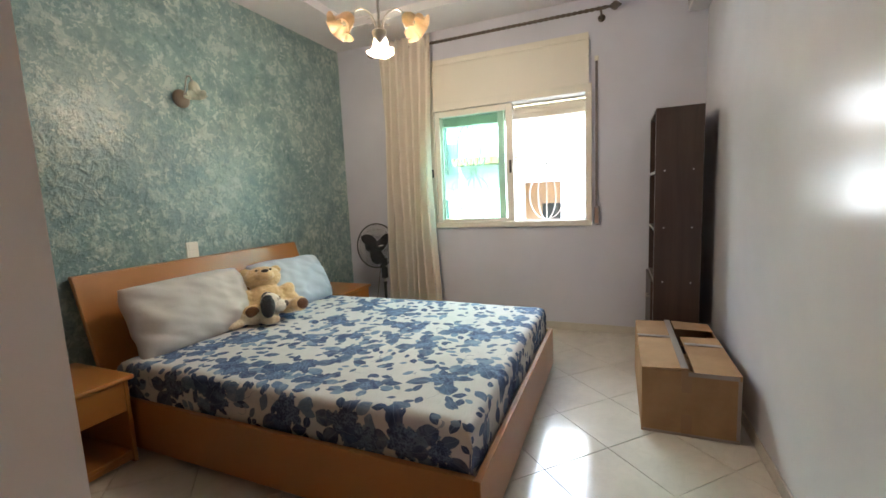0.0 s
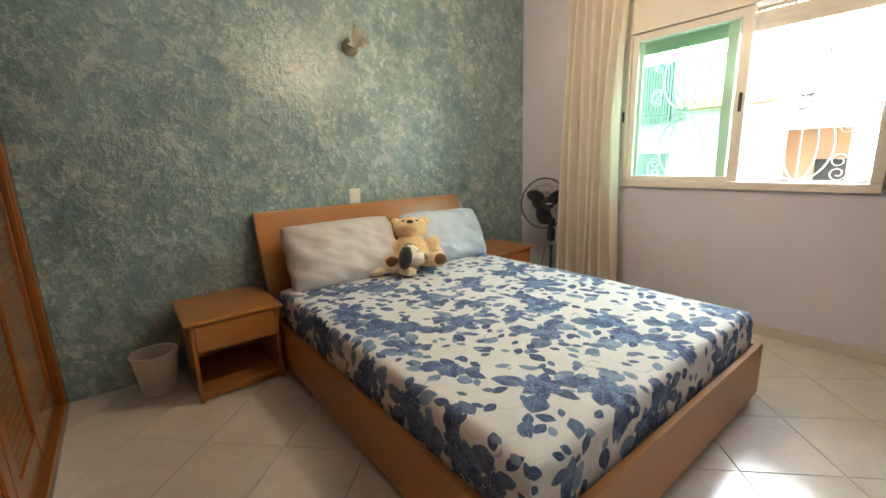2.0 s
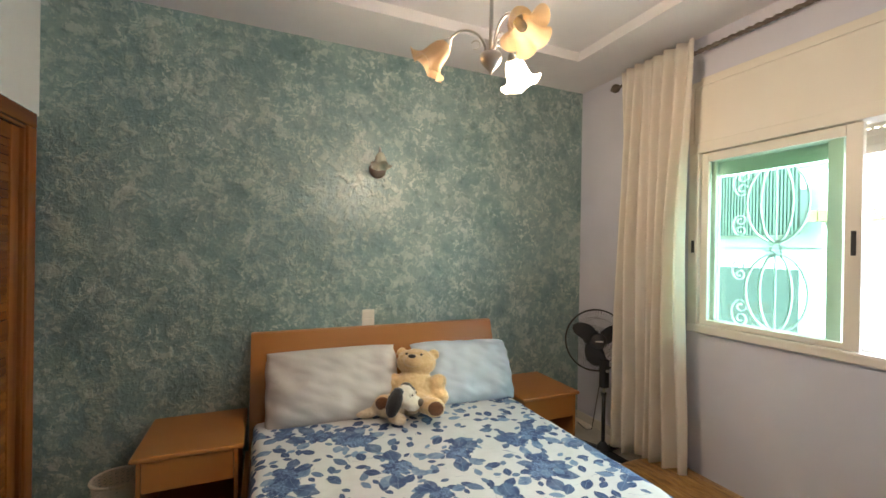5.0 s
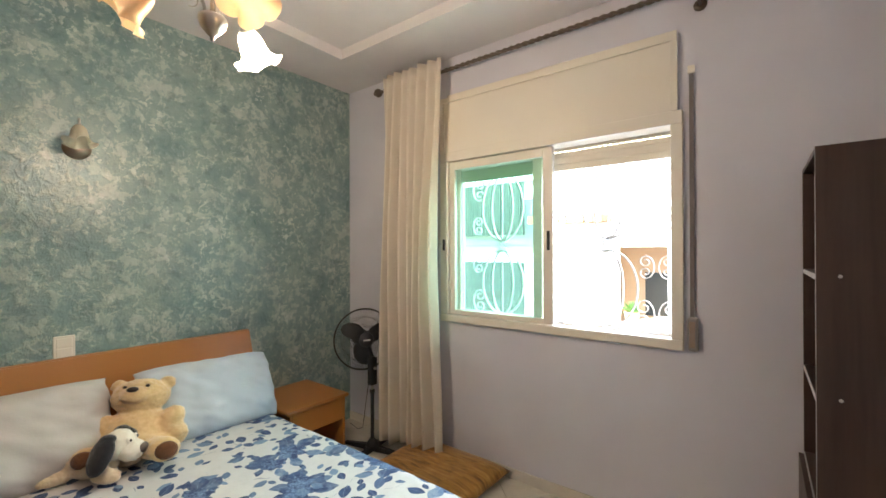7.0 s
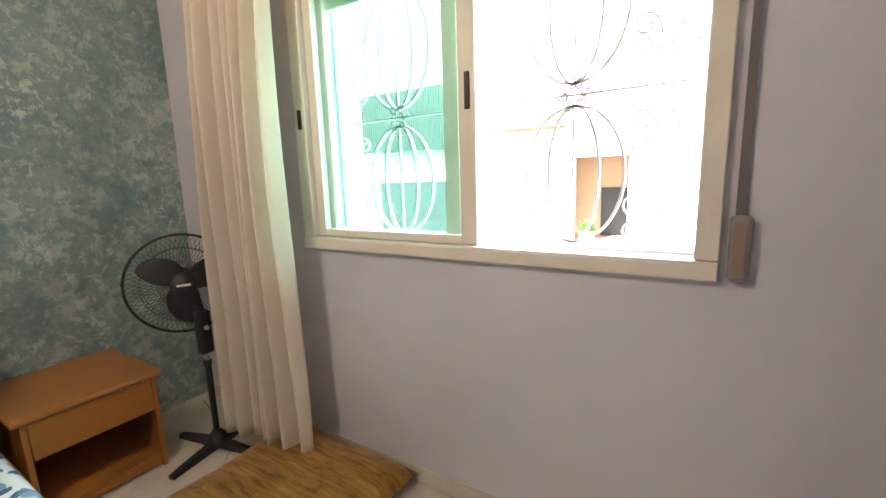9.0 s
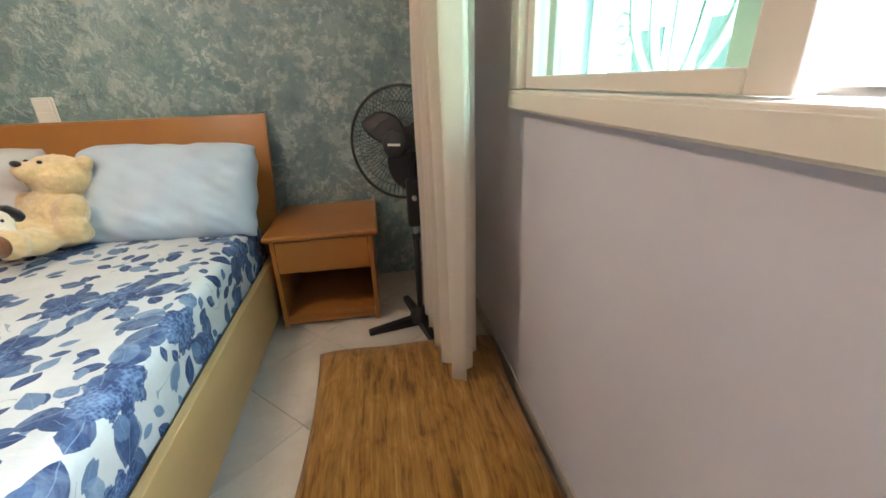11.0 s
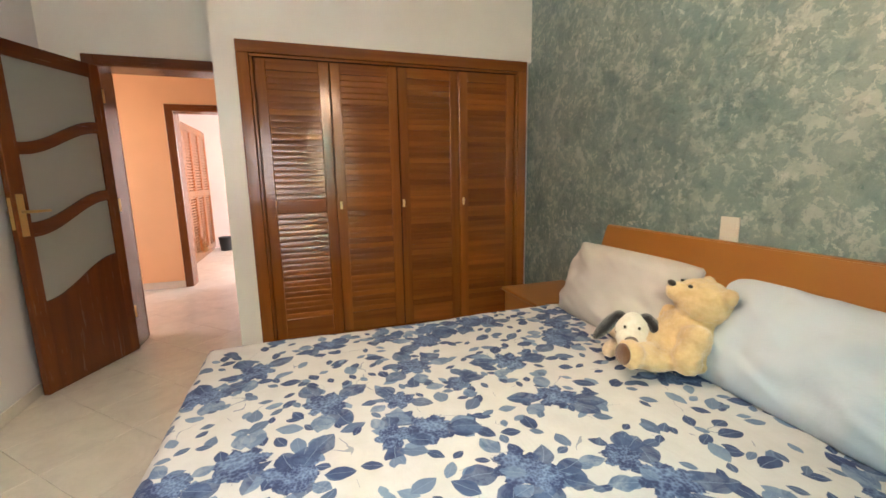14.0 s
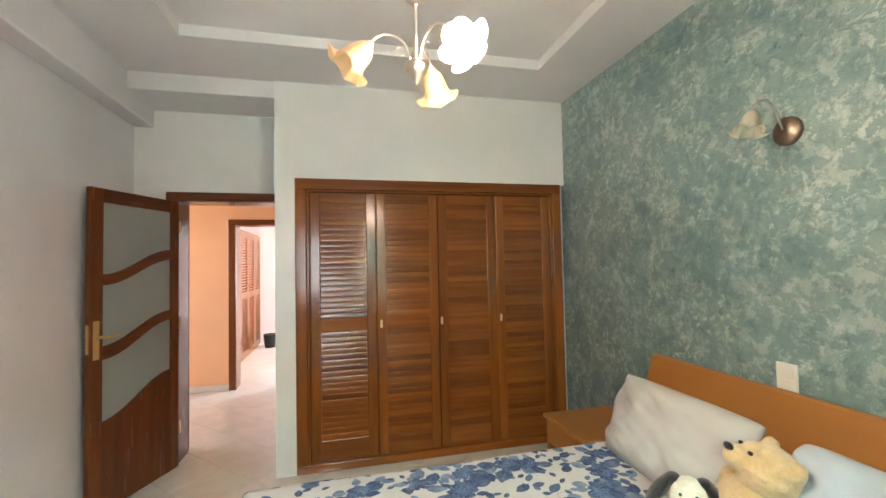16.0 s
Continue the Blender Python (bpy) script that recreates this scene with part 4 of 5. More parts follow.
def chandelier():
    c = Vector((-1.087, 1.87, 2.185))
    t = thing("chandelier", Matrix.Translation(c), "three-arm ceiling lamp with amber tulip glass shades, one lit", "ceiling lamp")
    bm = bmesh.new()
    lathe(bm, [(0.0, -0.055), (0.007, -0.05), (0.006, -0.042), (0.016, -0.034), (0.034, -0.012), (0.040, 0.008), (0.038, 0.018), (0.012, 0.022), (0.010, 0.03), (0.0, 0.03)], 28)
    part("body", bm, STEEL, t, smooth=True)
    part("stem", tube(bmesh.new(), [(0, 0, 0.02), (0, 0, 0.29)], 0.0075, 10), STEEL, t)
    top, z, k = TOP + 0.03 - c.z, 0.292, 0
    while z < top:
        side = Vector((1, 0, 0)) if k % 2 else Vector((0, 1, 0))
        part("chain_link", tube(bmesh.new(), [side * 0.0075 * math.cos(a) + Vector((0, 0, z + 0.012 + 0.016 * math.sin(a))) for a in (2 * math.pi * i / 14 for i in range(15))], 0.0022, 6), STEEL, t)
        z, k = z + 0.025, k + 1
    part("stem_cup", lathe(bmesh.new(), [(0.0, 0.225), (0.014, 0.225), (0.034, 0.24), (0.040, 0.262), (0.038, 0.275), (0.0, 0.28)], 24), STEEL, t)
    part("canopy", lathe(bmesh.new(), [(0.0, TOP + 0.055 - c.z), (0.055, TOP + 0.055 - c.z), (0.055, TOP + 0.045 - c.z), (0.035, TOP + 0.02 - c.z), (0.0, TOP + 0.015 - c.z)], 24), STEEL, t)
    for k, a in enumerate((119, 239, -1)):
        d = Vector((math.cos(radians(a)), math.sin(radians(a)), 0))
        pts = []
        for i in range(17):
            f = i / 16
            ang = math.pi * (1 - f * 0.86)
            pts.append(d * (0.090 + 0.070 * math.cos(ang)) + Vector((0, 0, 0.028 + 0.075 * math.sin(ang) + 0.012 * f)))
        arm = part("arm", tube(bmesh.new(), pts, 0.005, 8), STEEL, t)
        part("curl", tube(bmesh.new(), [d * (0.055 + 0.016 * math.cos(q)) + Vector((0, 0, 0.055 + 0.016 * math.sin(q))) for q in (0.4 + 4.8 * i / 14 for i in range(15))], 0.0022, 6), STEEL, arm)
        end = pts[-1]
        tilt = (d * 0.68 + Vector((0, 0, -0.73))).normalized()
        m = Matrix.Translation(end) @ tilt.to_track_quat("Z", "Y").to_matrix().to_4x4()
        part("holder", lathe(bmesh.new(), [(0.0, -0.012), (0.008, -0.010), (0.017, 0.004), (0.024, 0.016), (0.022, 0.020), (0.0, 0.020)], 18, m), STEEL, arm)
        shade = part("shade", tulip(bmesh.new(), m @ Matrix.Translation((0, 0, 0.008))), LIT_GLASS if k == 0 else SHADE_GLASS, arm, "lit frosted glass shade" if k == 0 else "unlit amber glass shade", smooth=True)
        part("bulb", lathe(bmesh.new(), [(0.0, 0.02), (0.012, 0.022), (0.013, 0.045), (0.017, 0.062), (0.015, 0.078), (0.0, 0.088)], 16, m), BULB if k == 0 else FROSTED, arm, smooth=True)
        if k == 0:
            lamp = new("bulb_light", bpy.data.lights.new("bulb_light", "POINT"))
            lamp.data.energy, lamp.data.color, lamp.data.shadow_soft_size = BULB_POWER, (1.0, 0.74, 0.48), 0.09
            lamp.location = c + end + tilt * 0.105


BULB, _, bulb_node = material("glowing_bulb", (1, 0.9, 0.7), 0.4)
bulb_node.inputs["Emission Color"].default_value = (1.0, 0.80, 0.52, 1)
bulb_node.inputs["Emission Strength"].default_value = 13.0
LIT_GLASS = translucent("lit_frosted_glass", (0.95, 0.86, 0.70), 0.6, 0.3)
lit_nodes = LIT_GLASS.node_tree.nodes["Principled BSDF"]
lit_nodes.inputs["Emission Color"].default_value = (1.0, 0.84, 0.60, 1)
lit_nodes.inputs["Emission Strength"].default_value = 0.3
chandelier()


def sconce():
    t = thing("wall_lamp", pose(WX, 1.87, 2.06), "unlit wall lamp with a nickel disc and frosted tulip shade", "wall lamp")
    part("back_plate", lathe(bmesh.new(), [(0.0, 0.0), (0.062, 0.0), (0.062, 0.008), (0.052, 0.020), (0.028, 0.032), (0.0, 0.036)], 32, pose(0, 0, 0, 0, 90, 0)), BRONZE, t, smooth=True)
    pts = [(0.03, 0, 0.0), (0.055, 0, 0.06), (0.075, -0.004, 0.11), (0.105, -0.010, 0.135), (0.14, -0.016, 0.125), (0.16, -0.02, 0.09)]
    part("arm", tube(bmesh.new(), pts, 0.005, 8), STEEL, t)
    m = Matrix.Translation((0.163, -0.021, 0.085)) @ Vector((0.25, -0.05, -0.95)).to_track_quat("Z", "Y").to_matrix().to_4x4()
    part("holder", lathe(bmesh.new(), [(0.0, -0.012), (0.008, -0.010), (0.022, 0.010), (0.0, 0.016)], 18, m), STEEL, t)
    part("shade", tulip(bmesh.new(), m @ Matrix.Scale(0.88, 4)), FROSTED, t, "white frosted glass shade", smooth=True)


sconce()


def wall_switch():
    t = thing("light_switch", pose(WX, 1.818, 0.995), "ivory double switch and socket plate on the teal wall", "light switch")
    part("plate", boxes((0, 0.010, -0.044, 0.044, -0.062, 0.062), bevel=0.003), SWITCH, t)
    part("rocker", boxes((0.010, 0.015, -0.032, 0.032, 0.004, 0.050), bevel=0.002), SWITCH, t)
    part("rocker", boxes((0.010, 0.014, -0.032, 0.032, -0.050, -0.004), bevel=0.002), SWITCH, t)


wall_switch()


# ---- fan ----
def stand_fan():
    base = Vector((-2.11, 3.45, 0))
    t = thing("stand_fan", Matrix.Translation(base), "black pedestal fan with a wire guard, standing in the corner", "fan")
    for k in range(4):
        a = radians(12 + 90 * k)
        d, s = Vector((math.cos(a), math.sin(a), 0)), Vector((-math.sin(a), math.cos(a), 0))
        bm = bmesh.new()
        ring = []
        for p, top, w in ((d * 0.02, 0.045, 0.021), (d * 0.25, 0.022, 0.016)):
            ring.append([bm.verts.new(p + s * q * w + Vector((0, 0, z))) for q, z in ((-1, 0.002), (1, 0.002), (0.8, top), (-0.8, top))])
        for i in range(4):
            bm.faces.new((ring[0][i], ring[0][(i + 1) % 4], ring[1][(i + 1) % 4], ring[1][i]))
        bm.faces.new(list(reversed(ring[0]))), bm.faces.new(ring[1])
        bmesh.ops.recalc_face_normals(bm, faces=bm.faces)
        part("leg", bm, BLACK, t)
    part("hub_base", lathe(bmesh.new(), [(0.0, 0.02), (0.05, 0.02), (0.05, 0.05), (0.03, 0.075), (0.02, 0.09), (0.0, 0.09)], 20), BLACK, t)
    part("pole", tube(bmesh.new(), [(0, 0, 0.08), (0, 0, 0.44)], 0.014, 12), BLACK, t)
    part("inner_pole", tube(bmesh.new(), [(0, 0, 0.44), (0, 0, 0.50)], 0.009, 12), STEEL, t, "chrome inner pole")
    part("collar", lathe(bmesh.new(), [(0.0, 0.43), (0.019, 0.43), (0.019, 0.455), (0.0, 0.455)], 14), BLACK, t)
    part("control_box", boxes((-0.026, 0.026, -0.030, 0.030, 0.49, 0.70), bevel=0.012), BLACK, t)
    part("knob", lathe(bmesh.new(), [(0.0, 0.0), (0.011, 0.0), (0.010, 0.014), (0.0, 0.016)], 14, pose(0.026, 0, 0.62, 0, 90, 0)), STEEL, t)
    head = pose(-0.05, -0.035, 0.835, 0, 0, -26) @ pose(0, 0, 0, 0, 86, 0)
    part("neck", tube(bmesh.new(), [(0, 0, 0.69), (-0.05, 0.01, 0.76), (-0.085, 0.02, 0.81)], 0.018, 10), BLACK, t)
    part("motor", lathe(bmesh.new(), [(0.0, -0.17), (0.045, -0.165), (0.062, -0.14), (0.066, -0.08), (0.058, -0.05), (0.0, -0.045)], 26, head), BLACK, t, smooth=True)
    R = 0.225
    guard = part("guard", tube(bmesh.new(), [head @ Vector((R * math.cos(a), R * math.sin(a), 0)) for a in (2 * math.pi * k / 60 for k in range(61))], 0.0065, 6), BLACK, t)
    wires = bmesh.new()
    for s in (1, -1):
        for k in range(64):
            a = 2 * math.pi * k / 64
            pts = []
            for i in range(7):
                r = 0.055 + (R - 0.057) * i / 6
                tw = a + 0.35 * (1 - i / 6) * s
                z = s * 0.062 * (1 - (i / 6) ** 3.0)
                pts.append(head @ Vector((r * math.cos(tw), r * math.sin(tw), z)))
            tube(wires, pts, 0.0011, 4)
        for rr in (0.10, 0.165):
            z = s * 0.062 * (1 - ((rr - 0.055) / (R - 0.057)) ** 3.0)
            tube(wires, [head @ Vector((rr * math.cos(a), rr * math.sin(a), z)) for a in (2 * math.pi * k / 40 for k in range(41))], 0.0013, 4)
    tagged(part("wire_mesh", wires, BLACK, guard, "fine black guard wires"), kind="stuff")
    part("badge", lathe(bmesh.new(), [(0.0, 0.060), (0.056, 0.060), (0.050, 0.070), (0.0, 0.074)], 30, head), BLACK, guard)
    part("badge_mark", boxes((-0.004, 0.006, -0.027, 0.027, 0.0745, 0.0752)), SWITCH, guard, "pale plain bar on the badge").matrix_basis = head
    part("spinner", lathe(bmesh.new(), [(0.0, -0.045), (0.04, -0.045), (0.042, 0.0), (0.03, 0.02), (0.0, 0.028)], 24, head), BLACK, t)
    for k in range(3):
        bm = bmesh.new()
        grid = []
        for i in range(11):
            f = i / 10
            r = 0.034 + 0.158 * f
            wide = 0.040 + 0.105 * math.sin(math.pi * min(1, f * 0.86 + 0.10)) ** 0.8
            if f > 0.85:
                wide *= 1 - ((f - 0.85) / 0.15) ** 2 * 0.45
            row = []
            for j in range(9):
                q = j / 8 - 0.5
                ang = radians(120 * k + 100) + q * wide / r * 0.9 + 0.35 * f
                row.append(bm.verts.new(head @ Vector((r * math.cos(ang), r * math.sin(ang), -0.005 + 0.036 * q - 0.01 * f))))
            grid.append(row)
        for a, b in zip(grid, grid[1:]):
            for j in range(8):
                bm.faces.new((a[j], b[j], b[j + 1], a[j + 1]))
        bl = part("blade", bm, BLACK, t, smooth=True)
        bl.modifiers.new("thick", "SOLIDIFY").thickness = 0.002
    part("cord", tube(bmesh.new(), [(-0.04, 0.03, 0.72), (-0.10, 0.06, 0.5), (-0.13, 0.05, 0.3), (-0.22, 0.10, 0.08), (-0.35, 0.16, 0.012), (-0.50, 0.20, 0.01)], 0.003, 6), BLACK, t)


stand_fan()


# ---- floor cushion ----
def rug_cloth():
    m, t, b = material("golden_striped_cloth", (0.4, 0.25, 0.08), 0.8, 0, 0.3)
    n = Tree(t)
    co = n.coords(scale=(1, 1, 1))
    stripes = n.noise(n.vmath("MULTIPLY", co, (5.0, 75.0, 5.0)), 1.0, 4, 0.65, 0.4)
    patch = n.noise(n.vmath("MULTIPLY", co, (9.0, 26.0, 9.0)), 1.0, 3, 0.6, 0.8)
    v = n.math("ADD", n.math("MULTIPLY", stripes, 0.55), n.math("MULTIPLY", patch, 0.45))
    n.put(n.ramp(v, (0.38, (0.13, 0.058, 0.008)), (0.46, (0.27, 0.130, 0.020)), (0.56, (0.37, 0.190, 0.034)), (0.70, (0.52, 0.31, 0.085))), b.inputs["Base Color"])
    n.bump(n.math("ADD", stripes, n.noise(co, 260, 2)), b, 0.5, 0.004)
    b.inputs["Sheen Weight"].default_value = 0.2
    return m


def floor_cushion():
    bm = bmesh.new()
    n1, n2 = 50, 40
    for side in (1, -1):
        grid = []
        for i in range(n1 + 1):
            row = []
            for j in range(n2 + 1):
                u, v = 2 * i / n1 - 1, 2 * j / n2 - 1
                x = u * 0.385 * (1 - 0.05 * (1 - v * v) * abs(u) ** 3)
                y = v * 0.358 * (1 - 0.05 * (1 - u * u) * abs(v) ** 3)
                full = max(0.0, (1 - abs(u) ** 4)) ** 0.45 * max(0.0, (1 - abs(v) ** 4)) ** 0.45
                z = 0.058 + (0.070 if side > 0 else -0.056) * full + (0.006 * noise.noise((u * 2, v * 2, side)) if side > 0 else 0)
                row.append(bm.verts.new((x, y, z)))
            grid.append(row)
        for a, b in zip(grid, grid[1:]):
            for k in range(n2):
                q = (a[k], b[k], b[k + 1], a[k + 1])
                bm.faces.new(q if side > 0 else tuple(reversed(q)))
    bmesh.ops.remove_doubles(bm, verts=bm.verts, dist=0.0006)
    bmesh.ops.recalc_face_normals(bm, faces=bm.faces)
    ob = part("floor_cushion", bm, rug_cloth(), smooth=True)
    ob.matrix_world = pose(-1.475, 3.365, 0, 0, 0, -1)
    tagged(ob, "golden-brown striped floor cushion lying by the window wall", "cushion")


floor_cushion()


# ---- shelf unit ----
def shelf_unit():
    t = thing("shelf_unit", pose(0.361, 3.185, 0), "tall dark wenge shelf unit with open compartments and low door", "shelf unit")
    D, W, H, th = 0.30, 0.545, 1.85, 0.018
    part("side_panel", boxes((0, D, 0, th, 0, H), bevel=0.0015), WENGE, t)
    part("side_panel", boxes((0, D, W - th, W, 0, H), bevel=0.0015), WENGE, t)
    part("top_panel", boxes((0.001, D, th, W - th, H - th, H)), WENGE, t)
    part("back_panel", boxes((D - 0.006, D - 0.001, th, W - th, 0.02, H - th)), WENGE, t)
    for z in (1.415, 0.995, 0.615):
        part("shelf", boxes((0.003, D - 0.007, th, W - th, z - th, z)), WENGE, t)
        part("edge_band", boxes((0.0, 0.0025, th, W - th, z - th, z)), WENGE_EDGE, t, "pale shelf edge")
    part("edge_band", boxes((-0.002, -0.0002, 0.0, 0.004, 0, H)), WENGE_EDGE, t)
    part("bottom_panel", boxes((0.003, D - 0.007, th, W - th, 0.05, 0.068)), WENGE, t)
    door = part("door", boxes((-0.018, -0.001, 0.006, W - 0.003, 0.05, 0.60), bevel=0.0015), WENGE, t)
    part("handle", tube(bmesh.new(), [(-0.018, 0.08, 0.47), (-0.042, 0.08, 0.47), (-0.042, 0.17, 0.47), (-0.018, 0.17, 0.47)], 0.005, 8), STEEL, door, "steel bar handle")
    for x in (0.06, 0.24):
        for z in (1.42, 1.01, 0.61):
            part("cam_cover", lathe(bmesh.new(), [(0.0, 0.0), (0.006, 0.0), (0.005, 0.0012), (0.0, 0.0014)], 10, pose(x, 0.0, z - 0.009, 90, 0, 0)), WENGE_EDGE, t)


shelf_unit()


# ---- carton ----
def carton():
    m, tr, b = material("brown_cardboard", (0.36, 0.22, 0.11), 0.8, 0, 0.2)
    n = Tree(tr)
    co = n.coords()
    n.put(n.ramp(n.noise(co, 5, 5, 0.6), (0.3, (0.30, 0.175, 0.085)), (0.7, (0.40, 0.25, 0.125))), b.inputs["Base Color"])
    n.bump(n.noise(n.vmath("MULTIPLY", co, (1, 90, 1)), 1.5, 3), b, 0.12, 0.002)
    tape, _, _ = material("grey_parcel_tape", (0.30, 0.25, 0.21), 0.3)
    brown_tape, _, _ = material("brown_parcel_tape", (0.30, 0.17, 0.08), 0.35)
    t = thing("cardboard_box", pose(0.235, 2.125, 0), "brown cardboard moving box taped shut with a gaping flap", "cardboard box")
    W, L, H, th = 0.445, 0.86, 0.352, 0.005
    part("side", boxes((0, W, 0, th, 0, H), bevel=0.001), m, t)
    part("side", boxes((0, W, L - th, L, 0, H), bevel=0.001), m, t)
    part("side", boxes((0, th, th, L - th, 0, H), bevel=0.001), m, t)
    part("side", boxes((W - th, W, th, L - th, 0, H), bevel=0.001), m, t)
    part("bottom", boxes((th, W - th, th, L - th, 0.001, 0.006)), m, t)

    def flap(name, pts):
        bm = bmesh.new()
        vs = [bm.verts.new(p) for p in pts]
        lo = [bm.verts.new(Vector(p) - Vector((0, 0, 0.005))) for p in pts]
        bm.faces.new(vs), bm.faces.new(list(reversed(lo)))
        for i in range(4):
            bm.faces.new((vs[i], lo[i], lo[(i + 1) % 4], vs[(i + 1) % 4]))
        bmesh.ops.recalc_face_normals(bm, faces=bm.faces)
        return part(name, bm, m, t)

    flap("flap", [(0, 0, H + 0.004), (0.215, 0.0, H + 0.016), (0.215, L, H + 0.012), (0, L, H + 0.004)])
    flap("flap", [(W, 0.0, H + 0.004), (0.245, 0.0, H - 0.006), (0.245, 0.57, H - 0.002), (W, 0.57, H + 0.004)])
    flap("flap", [(W, 0.70, H + 0.006), (0.225, 0.66, H + 0.02), (0.225, L, H + 0.016), (W, L, H + 0.006)])
    flap("inner_flap", [(th, 0.02, H - 0.02), (W - th, 0.02, H - 0.02), (W - th, 0.40, H - 0.05), (th, 0.40, H - 0.05)])
    # added block, near-black to put the gaping slit's shade into colour
    part("dark_filler", boxes((0.02, W - 0.02, 0.42, L - 0.02, 0.01, 0.20), bevel=0.01), DARK_BOX, t)
    part("tape", boxes((0.185, 0.232, -0.0015, -0.0003, 0.30, H + 0.010), (0.185, 0.232, -0.0012, -0.0003, 0.24, 0.30)), brown_tape, t)
    part("tape", boxes((0.185, 0.235, -0.0012, -0.0003, 0.01, 0.12)), brown_tape, t)
    part("tape", boxes((0.18, 0.215, 0.0, L, H + 0.0185, H + 0.0195)), tape, t)
    part("tape", boxes((0.0, 0.18, 0.49, 0.53, H + 0.0125, H + 0.0135)), tape, t)
    part("tape", boxes((0.25, W, 0.40, 0.44, H + 0.0055, H + 0.0065)), tape, t)
    part("tape", boxes((0.215, W - 0.01, -0.0016, -0.0004, H - 0.022, H)), tape, t)
    part("tape", boxes((W - 0.016, W, -0.0016, -0.0004, 0.02, H - 0.022)), tape, t)
    part("tape", boxes((0.01, W, -0.0017, -0.0005, 0.002, 0.016)), tape, t)


carton()


# ---- waste basket ----
def waste_basket():
    wick = plaster("white_wicker", (0.74, 0.69, 0.60), 0.7)
    t = thing("waste_basket", pose(-2.52, 0.415, 0) @ Matrix.Scale(0.88, 4), "white woven waste basket standing by the teal wall", "waste basket")
    rad = lambda z: 0.088 + 0.036 * z / 0.27
    weave = bmesh.new()
    for k in range(26):
        z = 0.012 + k * 0.0098
        tube(weave, [((rad(z) + 0.004 * math.cos(24 * a + k * math.pi)) * math.cos(a), (rad(z) + 0.004 * math.cos(24 * a + k * math.pi)) * math.sin(a), z) for a in (2 * math.pi * i / 96 for i in range(97))], 0.0044, 4)
    tagged(part("weave", weave, wick, t), kind="stuff")
    ribs = bmesh.new()
    for k in range(24):
        a = 2 * math.pi * (k + 0.5) / 24
        tube(ribs, [(rad(z) * math.cos(a), rad(z) * math.sin(a), z) for z in (0.005, 0.265)], 0.004, 4)
    tagged(part("upright_weave", ribs, wick, t), kind="stuff")
    part("rim", tube(bmesh.new(), [(0.127 * math.cos(a), 0.127 * math.sin(a), 0.27) for a in (2 * math.pi * i / 48 for i in range(49))], 0.009, 8), wick, t)
    part("base", lathe(bmesh.new(), [(0.0, 0.002), (0.088, 0.002), (0.088, 0.010), (0.0, 0.010)], 28), wick, t)


waste_basket()


# ---- soft toys ----
def plush(name, base, dark):
    m, t, b = material(name, base, 0.95, 0, 0.15)
    n = Tree(t)
    co = n.coords()
    n.put(n.ramp(n.noise(co, 38, 4, 0.7), (0.3, dark), (0.65, base)), b.inputs["Base Color"])
    b.inputs["Sheen Weight"].default_value = 0.5
    n.bump(n.noise(n.vmath("MULTIPLY", co, (1, 1, 0.6)), 170, 3, 0.8), b, 0.7, 0.006)
    return m


TAN = plush("tan_plush", (0.72, 0.53, 0.29), (0.60, 0.41, 0.20))
CREAM = plush("cream_plush", (0.78, 0.66, 0.48), (0.62, 0.48, 0.30))
WHITE = plush("white_plush", (0.84, 0.80, 0.71), (0.72, 0.66, 0.55))
BLACKISH = plush("black_plush", (0.02, 0.02, 0.024), (0.012, 0.012, 0.014))
BROWN = plush("brown_plush", (0.17, 0.075, 0.03), (0.11, 0.045, 0.02))
NOSE, _, _ = material("shiny_nose", (0.03, 0.022, 0.02), 0.3)
GREY_NOSE, _, _ = material("grey_nose", (0.16, 0.13, 0.11), 0.5)


def ball(bm, c, r, turn=(0, 0, 0), mat=0, fuzz=0.004):
    vs = bmesh.ops.create_icosphere(bm, subdivisions=4 if max(r) > 0.03 else 3, radius=1)["verts"]
    m = Matrix.Translation(c) @ Euler([radians(a) for a in turn]).to_matrix().to_4x4() @ Matrix.Diagonal((*r, 1))
    for v in vs:
        v.co = m @ v.co
    for v in vs:
        v.co += (v.co - Vector(c)).normalized() * fuzz * noise.noise(v.co * 60)
    for f in {f for v in vs for f in v.link_faces}:
        f.material_index, f.smooth = mat, True


def fused(balls, voxel):
    """One skin round many overlapping balls."""
    bm = bmesh.new()
    for b in balls:
        ball(bm, *b)
    me = bpy.data.meshes.new("fused")
    bm.to_mesh(me)
    bm.free()
    ob = new("fused", me)
    re = ob.modifiers.new("skin", "REMESH")
    re.mode, re.voxel_size = "VOXEL", voxel
    sm = ob.modifiers.new("soft", "SMOOTH")
    sm.iterations, sm.factor = 5, 0.6
    dg = bpy.context.evaluated_depsgraph_get()
    out = bmesh.new()
    out.from_mesh(bpy.data.meshes.new_from_object(ob.evaluated_get(dg)))
    bpy.data.objects.remove(ob)
    for f in out.faces:
        f.smooth = True
    for v in out.verts:
        v.co += v.normal * 0.0035 * noise.noise(v.co * 75)
    return out


